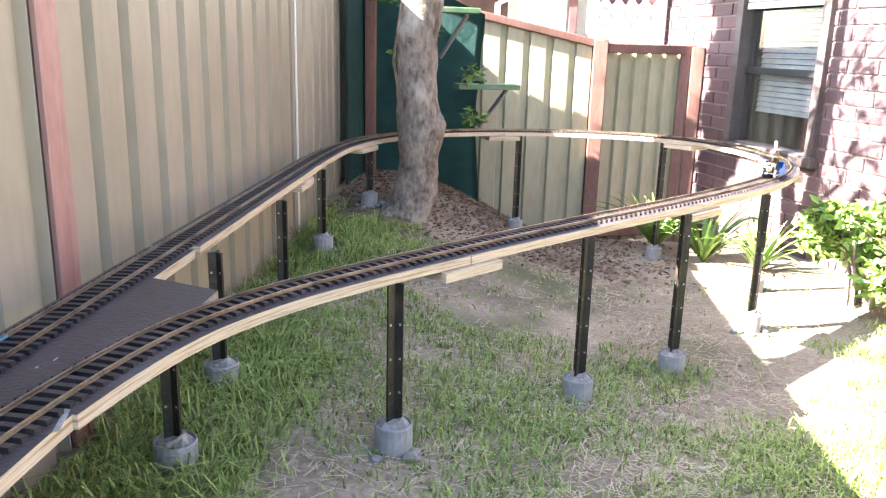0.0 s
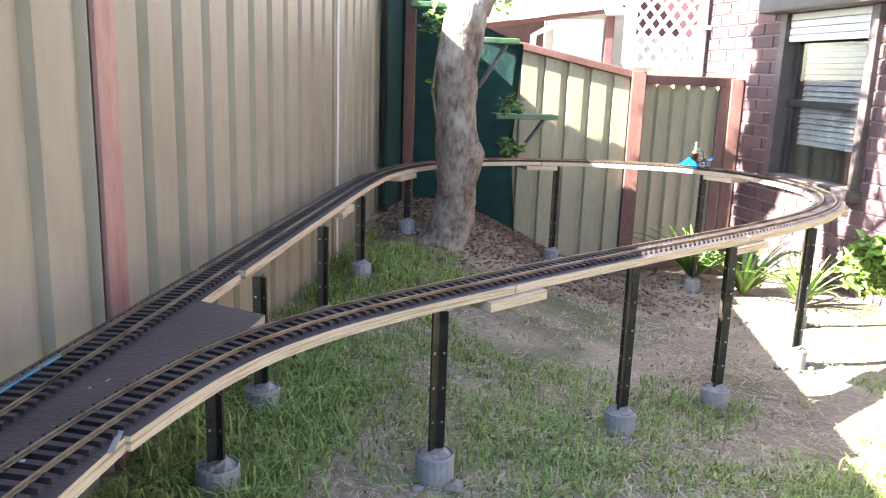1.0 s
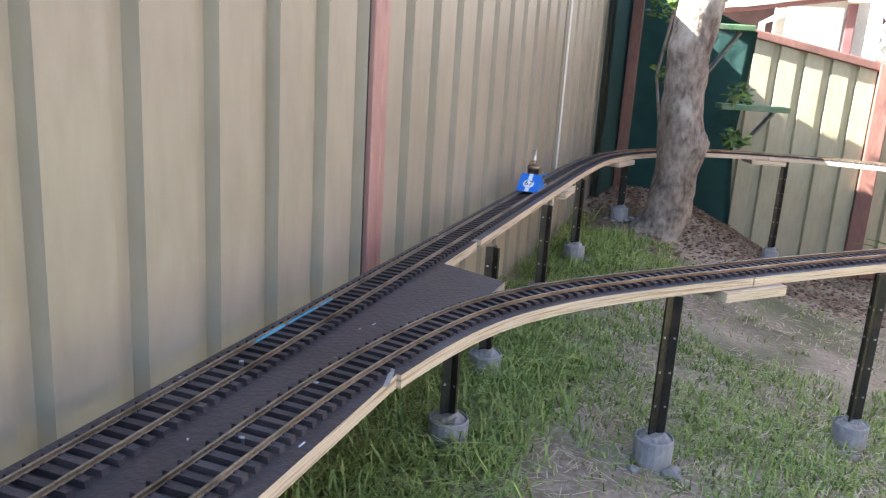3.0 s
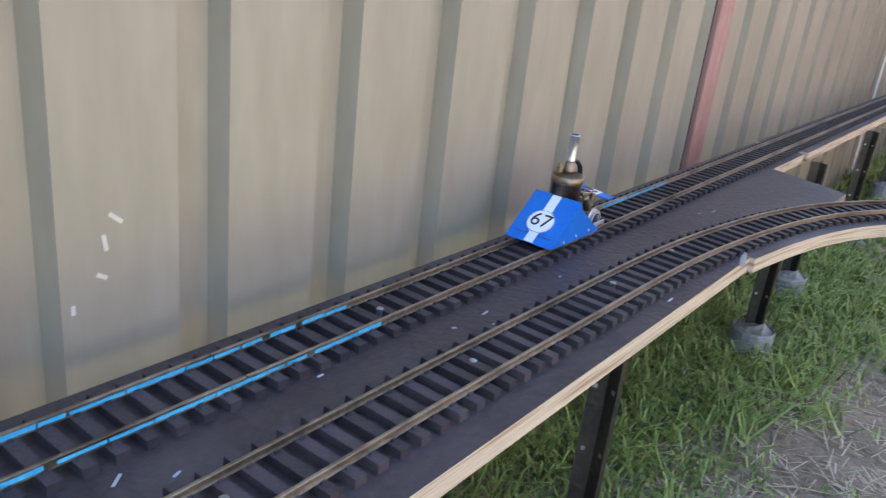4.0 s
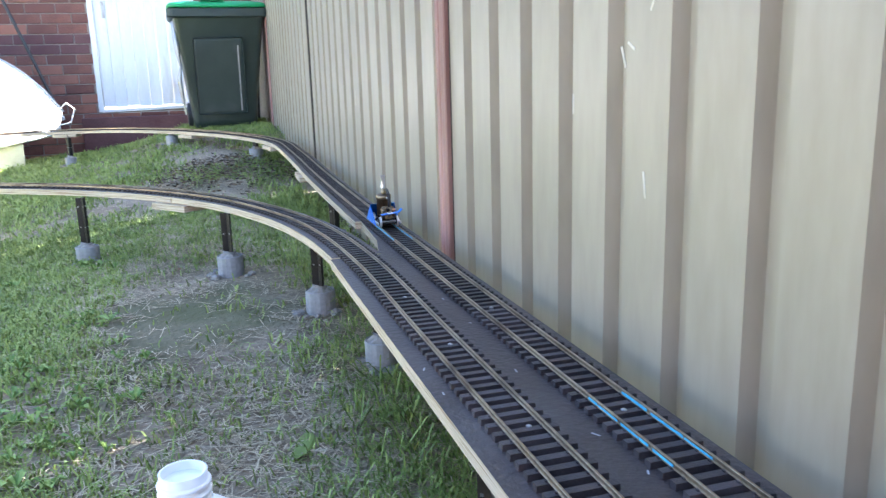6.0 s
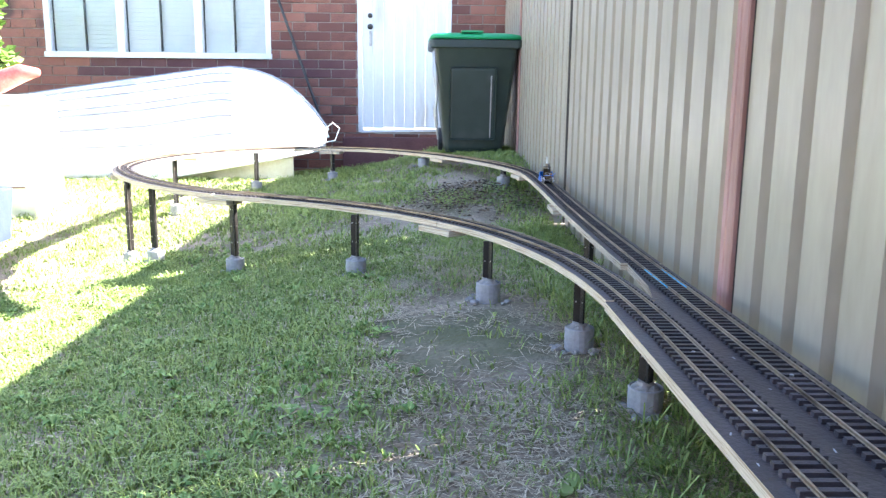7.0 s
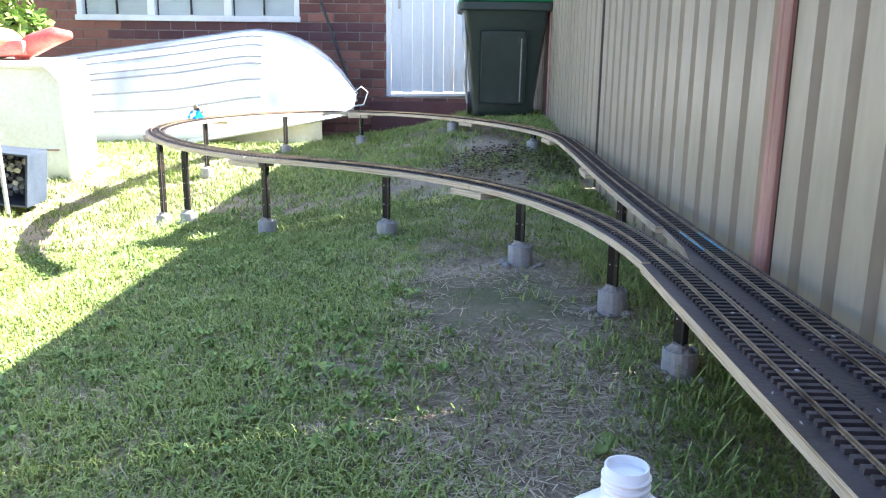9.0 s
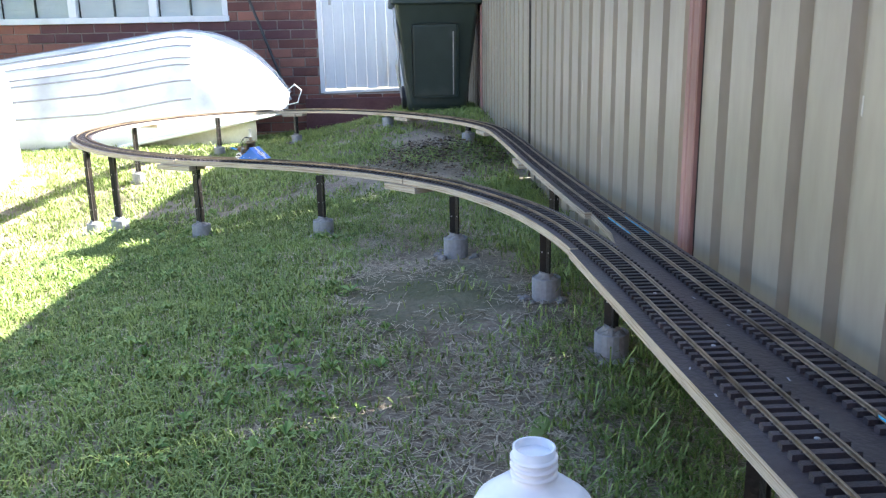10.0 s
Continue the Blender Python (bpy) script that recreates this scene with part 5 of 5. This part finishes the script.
part("engine_post", tube([(0, -0.047, 0.012), (0, -0.047, 0.054)], 0.003, 8), M_DARKMETAL, loco)
# wing across the tail, one tip bent up
part("wing", prism([(-0.027, 0.0405), (0.018, 0.0445), (0.029, 0.0535), (0.0298, 0.0525), (0.0185, 0.0432), (-0.027, 0.0390)], 1, -0.096, -0.077), M_BLUE, loco, "blue tail wing with an upturned tip")
part("wing_stripe", prism([(-0.009, 0.0421), (0.005, 0.04335), (0.005, 0.0437), (-0.009, 0.0425)], 1, -0.0962, -0.0768), M_DECAL, loco, "white stripe on the wing")
part("emblem", place(lathe([(0.003, 0.0428), (0.003, 0.0437)], 16), pose(-0.002, -0.0865, 0)), M_INK, loco, "small dark emblem")
part("wing_stay", tube([(0, -0.05, 0.026), (0, -0.082, 0.041)], 0.0022, 6), M_DARKMETAL, loco)


def wheel_set(y):
    """An axle with two flanged wheels, spoked by dark segments."""
    ax = part("axle", place(lathe([(0.002, -0.026), (0.002, 0.026)], 8), Matrix.Rotation(radians(90), 4, "Y")), M_STEEL, loco)
    for sx in (-1, 1):
        bm = lathe([(0.010, -0.0026), (0.0140, -0.0026), (0.0142, 0.0018), (0.0158, 0.0022), (0.0158, 0.0030), (0.010, 0.0030)], 28)
        part("tyre", place(bm, Matrix.Translation((sx * 0.0235, 0, 0)) @ Matrix.Rotation(radians(-90 * sx), 4, "Y")), M_STEEL, ax, "bright steel tyre", False)
        bm = lathe([(0.0095, -0.0036), (0.0099, -0.0030), (0.0099, 0.0033), (0.0095, 0.0036)], 20)
        part("wheel_disc", place(bm, Matrix.Translation((sx * 0.0235, 0, 0)) @ Matrix.Rotation(radians(-90 * sx), 4, "Y")), M_INK, ax, "black wheel centre")
        part("crank", place(box(-0.0015, 0.0015, 0.0, 0.008, -0.001, 0.001), Matrix.Translation((sx * 0.0282, 0, 0))), M_GREYMETAL, ax)
    ax.location = (0, y, 0.0140)
    return ax


axles = [wheel_set(-0.052), wheel_set(0.030)]
SMALL = 0.93
for piece in [c for o in loco.children for c in (o, *o.children)]:
    piece.data.transform(Matrix.Diagonal((0.955, SMALL, SMALL, 1)))
for ax in axles:
    ax.location = (0, ax.location.y * SMALL, 0.0140 * SMALL)

# ---- grass, straw and leaf litter ----


def scatter(name, n, seed, density, build, mat, label, category, bounds, handful=1):
    """Joined blades, a handful at each spot; density(x, y) from 0 to 1 thins the spots."""
    rg = np.random.default_rng(seed)
    x0, x1, y0, y1 = bounds
    v, f = [], []
    for _ in range(n):
        x, y = rg.uniform(x0, x1), rg.uniform(y0, y1)
        if rg.random() < density(x, y):
            z = ground_z(x, y)
            for k in range(handful):
                build(rg, x + 0.02 * rg.normal() * (k > 0), y + 0.02 * rg.normal() * (k > 0), z, v, f)
    return tagged(grid_mesh(v, f, [mat], name), label, category, kind="stuff")


def blade(rg, x, y, z, v, f, h0=0.008, h1=0.034, w=0.0023, lean=1.2):
    a, h = rg.uniform(0, 6.283), rg.uniform(h0, h1)
    b = a + rg.uniform(0.9, 2.2)
    l = lean * h * rg.uniform(0.2, 1.2)
    dx, dy = math.cos(a) * w, math.sin(a) * w
    ex, ey = math.cos(b) * l, math.sin(b) * l
    i = len(v)
    v += [(x - dx, y - dy, z - 0.004), (x + dx, y + dy, z - 0.004), (x + dx * 0.7 + ex * 0.4, y + dy * 0.7 + ey * 0.4, z + h * 0.6), (x - dx * 0.7 + ex * 0.4, y - dy * 0.7 + ey * 0.4, z + h * 0.6), (x + ex, y + ey, z + h * (1 - 0.3 * lean))]
    f += [(i, i + 1, i + 2, i + 3), (i + 3, i + 2, i + 4)]


def straw(rg, x, y, z, v, f):
    a, l, w = rg.uniform(0, 6.283), rg.uniform(0.012, 0.055), 0.0011
    dx, dy = math.cos(a), math.sin(a)
    b = rg.normal() * 0.3
    i = len(v)
    h0, h1 = rg.uniform(0.001, 0.008), rg.uniform(0.001, 0.012)
    v += [(x - dy * w, y + dx * w, z + h0), (x + dy * w, y - dx * w, z + h0), (x + dx * l + dy * w - b * dy * l, y + dy * l - dx * w + b * dx * l, z + h1), (x + dx * l - dy * w - b * dy * l, y + dy * l + dx * w + b * dx * l, z + h1)]
    f.append((i, i + 1, i + 2, i + 3))


def tuft(rg, x, y, z, v, f, h0=0.015, h1=0.05, spread=0.022, most=18, w=0.0019):
    """A clump of blades that lean outwards from one root."""
    k = rg.uniform(0.7, 1.3)
    for _ in range(rg.integers(7, most)):
        blade(rg, x + rg.normal() * spread, y + rg.normal() * spread, z, v, f, h0 * k, h1 * k, w, 1.5)


def rosette(rg, x, y, z, v, f):
    """A flat weed with five to nine broad leaves round one root."""
    n = rg.integers(5, 10)
    a0, size = rg.uniform(0, 6.283), rg.uniform(0.35, 0.8)
    for k in range(n):
        a = a0 + 6.283 * k / n + rg.normal() * 0.25
        l, w, h = size * rg.uniform(0.030, 0.060), size * rg.uniform(0.007, 0.013), rg.uniform(0.012, 0.035)
        dx, dy = math.cos(a), math.sin(a)
        i = len(v)
        v += [(x, y, z + 0.008), (x + dx * l * 0.55 + dy * w, y + dy * l * 0.55 - dx * w, z + h), (x + dx * l * 0.55, y + dy * l * 0.55, z + h - 0.004), (x + dx * l * 0.55 - dy * w, y + dy * l * 0.55 + dx * w, z + h), (x + dx * l, y + dy * l, z + h * 0.8)]
        f += [(i, i + 1, i + 2), (i, i + 2, i + 3), (i + 1, i + 4, i + 2), (i + 2, i + 4, i + 3)]


def dead_leaf(rg, x, y, z, v, f):
    a, l, w = rg.uniform(0, 6.283), rg.uniform(0.006, 0.018), rg.uniform(0.003, 0.007)
    dx, dy = math.cos(a), math.sin(a)
    t = rg.uniform(-0.005, 0.005)
    h = rg.uniform(0.001, 0.010)
    i = len(v)
    v += [(x - dx * l, y - dy * l, z + h), (x + dy * w, y - dx * w, z + h + t), (x + dx * l, y + dy * l, z + h + 0.003), (x - dy * w, y + dx * w, z + h - t + 0.003)]
    f += [(i, i + 1, i + 2), (i, i + 2, i + 3)]


def patch(x, y, s=1.6, k=0.0):
    return noise.noise((x * s + k, y * s, 11.0)) + 0.5 * noise.noise((x * s * 3 + k, y * s * 3, 4.0))


def bare(x, y):
    """1 where the soil is bare: by the tree and in the far corner, round the fence foot and in worn spots."""
    b = 0.85 * smoothstep(2.9, 3.7, y + 0.5 * patch(x, y, 1.2, 31)) * smoothstep(0.25, 0.7, x)
    b = max(b, smoothstep(4.3, 5.0, y))
    b = max(b, smoothstep(0.42, 0.18, math.hypot((x - 0.42) * 1.0, (y + 2.75) * 0.9)) * 0.75)
    b = max(b, smoothstep(0.75, 0.35, math.hypot(x - 0.35, (y + 5.1) * 0.9)) * 0.35)
    return b


def green_side(x, y):
    """The lawn proper, away from the fence, on the side of the house with the door."""
    return smoothstep(0.50, 0.95, x + 0.10 * (y + 2.0) + 0.30 * patch(x, y, 1.4, 9))


def lawn(x, y):
    p = patch(x, y)
    if y < -1.0:
        g = green_side(x, y)
        far = smoothstep(-3.4, -4.4, y)
        d = g * (0.70 + 0.55 * p) + (1 - g) * (0.16 + 0.9 * max(p, 0) + far * (0.30 + 0.4 * p)) - bare(x, y)
    else:
        d = 0.50 + 0.95 * p - bare(x, y)
    d += 0.5 * smoothstep(0.30, 0.05, x) * smoothstep(4.6, 4.0, y)
    return min(max(d, 0.03), 1.0)


def dry(x, y):
    p = patch(x, y, 1.3, 5.0)
    if y < -0.8:
        d = (1 - 0.85 * green_side(x, y)) * (0.75 + 0.6 * p) * (1 - 0.6 * smoothstep(-3.4, -4.4, y))
    else:
        d = 0.38 + 0.7 * p
    return min(max(d - 0.8 * smoothstep(4.2, 4.8, y) - 0.4 * bare(x, y), 0.02), 1.0)


NEAR_B, NEAR_A, FAR_B = (-0.05, 3.4, -4.4, -1.0), (-0.05, 2.6, 1.2, 4.4), (-0.05, 4.8, -8.1, -4.4)
scatter("grass", 52000, 1, lawn, blade, M_GRASS, "patchy mown green lawn grass", "grass", NEAR_B, 4)
scatter("grass", 11000, 31, lambda x, y: lawn(x, y) ** 1.5, tuft, M_GRASS, "uneven tufts of lawn grass", "grass", NEAR_B)
scatter("grass", 28000, 2, lawn, blade, M_GRASS, "patchy green grass among bare soil", "grass", NEAR_A, 4)
scatter("grass", 7500, 32, lambda x, y: lawn(x, y) ** 1.6, tuft, M_GRASS, "loose tufts of grass on bare soil", "grass", NEAR_A)
scatter("grass", 20000, 3, lawn, lambda r, x, y, z, v, f: blade(r, x, y, z, v, f, 0.012, 0.038, 0.0028), M_GRASS, "thin grass towards the house", "grass", FAR_B, 4)
scatter("grass", 6500, 33, lambda x, y: lawn(x, y) ** 1.5, lambda r, x, y, z, v, f: tuft(r, x, y, z, v, f, 0.02, 0.06, 0.03, 16, 0.0028), M_GRASS, "tufts of grass towards the house", "grass", FAR_B)
scatter("dry_grass", 34000, 4, dry, straw, M_STRAW, "dry straw-coloured clippings on the lawn", "dry grass", NEAR_B, 7)
scatter("dry_grass", 17000, 5, dry, straw, M_STRAW, "dry straw-coloured clippings on bare soil", "dry grass", NEAR_A, 6)
scatter("weeds", 2200, 6, lambda x, y: 0.9 * smoothstep(-0.1, 0.4, patch(x, y, 1.5, 20)) * green_side(x, y), rosette, M_LEAF_LIGHT, "broad-leaved weeds in the lawn", "weeds", (0.5, 2.8, -4.6, -1.2))
scatter("leaf_litter", 24000, 7, lambda x, y: min(1, 1.1 * smoothstep(4.1, 4.8, y)) * smoothstep(1.9, 1.1, x), dead_leaf, M_LITTER, "brown fallen leaves under the tree", "leaf litter", (-0.05, 2.3, 3.9, 7.2))
scatter("leaf_litter", 500, 8, lambda x, y: 0.25, dead_leaf, M_LITTER, "scattered fallen leaves on the lawn", "leaf litter", (0.1, 2.3, -4.5, 4.0))
scatter("leaf_litter", 4200, 12, lambda x, y: smoothstep(0.55, 0.2, math.hypot(x - 0.36, (y + 5.05) * 0.8)), lambda r, x, y, z, v, f: dead_leaf(r, x, y, z + 0.07 * r.random() * smoothstep(0.5, 0.1, math.hypot(x - 0.36, (y + 5.05) * 0.8)), v, f), M_HEAP, "heap of dark dead weeds", "weeds", (-0.05, 1.0, -5.9, -4.4))
scatter("dry_grass", 12000, 34, lambda x, y: 0.25 + 0.6 * max(0, patch(x, y, 1.3, 5.0)) + 0.5 * smoothstep(0.9, 0.3, x), straw, M_STRAW, "dry straw lying in thin grass", "dry grass", FAR_B, 4)


def long_grass(bounds, n, seed, dens):
    scatter("tall_grass", n, seed, dens, lambda r, x, y, z, v, f: tuft(r, x, y, z, v, f, 0.03, 0.095, 0.02, 15, 0.0022), M_GRASS, "long uncut grass along the fence foot", "grass", bounds)


long_grass((-0.06, 0.42, 1.3, 4.5), 1500, 9, lambda x, y: max(0, min(1, 0.40 + patch(x, y, 2.2, 3) - 1.2 * smoothstep(0.2, 0.45, x))))
long_grass((-0.06, 0.22, -6.4, -0.9), 480, 10, lambda x, y: max(0, min(1, 0.30 + patch(x, y, 2.2, 6))))
long_grass((1.2, 3.4, -7.5, -6.5), 260, 11, lambda x, y: max(0, min(1, 0.4 + patch(x, y, 2.2, 8))))
fallen = thing("fallen_leaf", "single large green leaf lying on the lawn", "leaf", pose(0.33, -1.93, ground_z(0.33, -1.93) + 0.012, 5, 0, 70))
bm = bmesh.new()
ring = [bm.verts.new((0.055 * math.cos(a) * 1.0, 0.018 * math.sin(a) * (1 - 0.4 * math.cos(a)), 0.004 * math.cos(2 * a))) for a in [2 * math.pi * k / 18 for k in range(18)]]
bm.faces.new(ring)
bmesh.ops.solidify(bm, geom=bm.faces[:], thickness=0.0008)
part("blade", bm, M_LEAF_LIGHT, fallen)

# ---- sleepers, nearest ones each on their own ----
SLEEPER = 0.0226
me_s = bpy.data.meshes.new("sleeper")
bm = prism([(-0.039, -0.0140), (0.039, -0.0140), (0.0385, -0.0062), (-0.0385, -0.0062)], 1, -0.0052, 0.0052)
for sx in (-1, 1):
    for o in (-0.0045, 0.0045):
        box(sx * 0.0225 + o - 0.001, sx * 0.0225 + o + 0.001, -0.002, 0.002, -0.0062, -0.0042, bm=bm)
bm.to_mesh(me_s)
bm.free()
me_s.materials.append(M_SLEEPER)
rest_v, rest_f = [], []
near = 0
for i in range(int(TOTAL / SLEEPER)):
    x, y, h = on_line(i * SLEEPER)
    m = pose(x, y, track_z(y), 0, 0, h)
    if near < 300 and -1.72 < y < 1.62 and x < 0.16:
        o = new("sleeper", me_s)
        o.parent = railway
        o.matrix_world = m
        near += 1
    else:
        k = len(rest_v)
        rest_v += [tuple(m @ Vector(c)) for c in ((-0.039, -0.0052, -0.014), (0.039, -0.0052, -0.014), (0.039, 0.0052, -0.014), (-0.039, 0.0052, -0.014), (-0.039, -0.0052, -0.0062), (0.039, -0.0052, -0.0062), (0.039, 0.0052, -0.0062), (-0.039, 0.0052, -0.0062))]
        rest_f += [tuple(k + j for j in q) for q in ((4, 5, 6, 7), (0, 1, 5, 4), (1, 2, 6, 5), (2, 3, 7, 6), (3, 0, 4, 7))]
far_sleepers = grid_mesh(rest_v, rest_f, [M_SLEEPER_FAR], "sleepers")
far_sleepers.parent = railway
tagged(far_sleepers, kind="stuff")

# ---- what moves ----
# seconds and a place near which the locomotive stands on the line
RUN = [(0.0, 1.75, 3.83), (0.5, 1.95, 4.50), (1.0, 1.58, 5.17), (2.2, 0.075, 4.45), (3.3, 0.0225, 2.79), (3.5, 0.0225, 2.45), (4.0, 0.0225, 1.568), (4.2, 0.0225, 1.26), (4.4, 0.0225, 0.68), (4.5, 0.0225, 0.465), (4.6, 0.0225, 0.305), (4.7, 0.0225, 0.165), (4.8, 0.0225, -0.045), (4.9, 0.0225, -0.22),
       (5.0, 0.0225, -0.44), (5.1, 0.0225, -0.62), (5.2, 0.0225, -0.90), (6.3, 0.0225, -3.1), (6.5, 0.0225, -3.55), (7.5, 0.13, -5.42), (8.5, 1.85, -6.8), (9.0, 2.37, -5.85), (10.0, 1.22, -3.89)]


def motions():
    lengths = []
    for t, x, y in RUN:
        s = s_near(x, y)
        if lengths and s < lengths[-1] - 1.0:
            s += TOTAL
        lengths.append(s)
    times = [r[0] for r in RUN]
    rows, turns = [], []
    for i in range(101):
        t = i / 10
        s = float(np.interp(t, times, lengths))
        x, y, h = on_line(s)
        rows.append((t, pose(x, y, track_z(y), 0, 0, h)))
    walk(loco, rows)
    for ax in axles:
        y = ax.location.y
        turn = []
        for i in range(301):
            t = i / 30
            s = float(np.interp(t, times, lengths))
            turn.append((t, pose(0, y, 0.0140 * SMALL, -math.degrees((s - lengths[0]) / 0.0142) * 0.25, 0, 0)))
        walk(ax, turn)


motions()
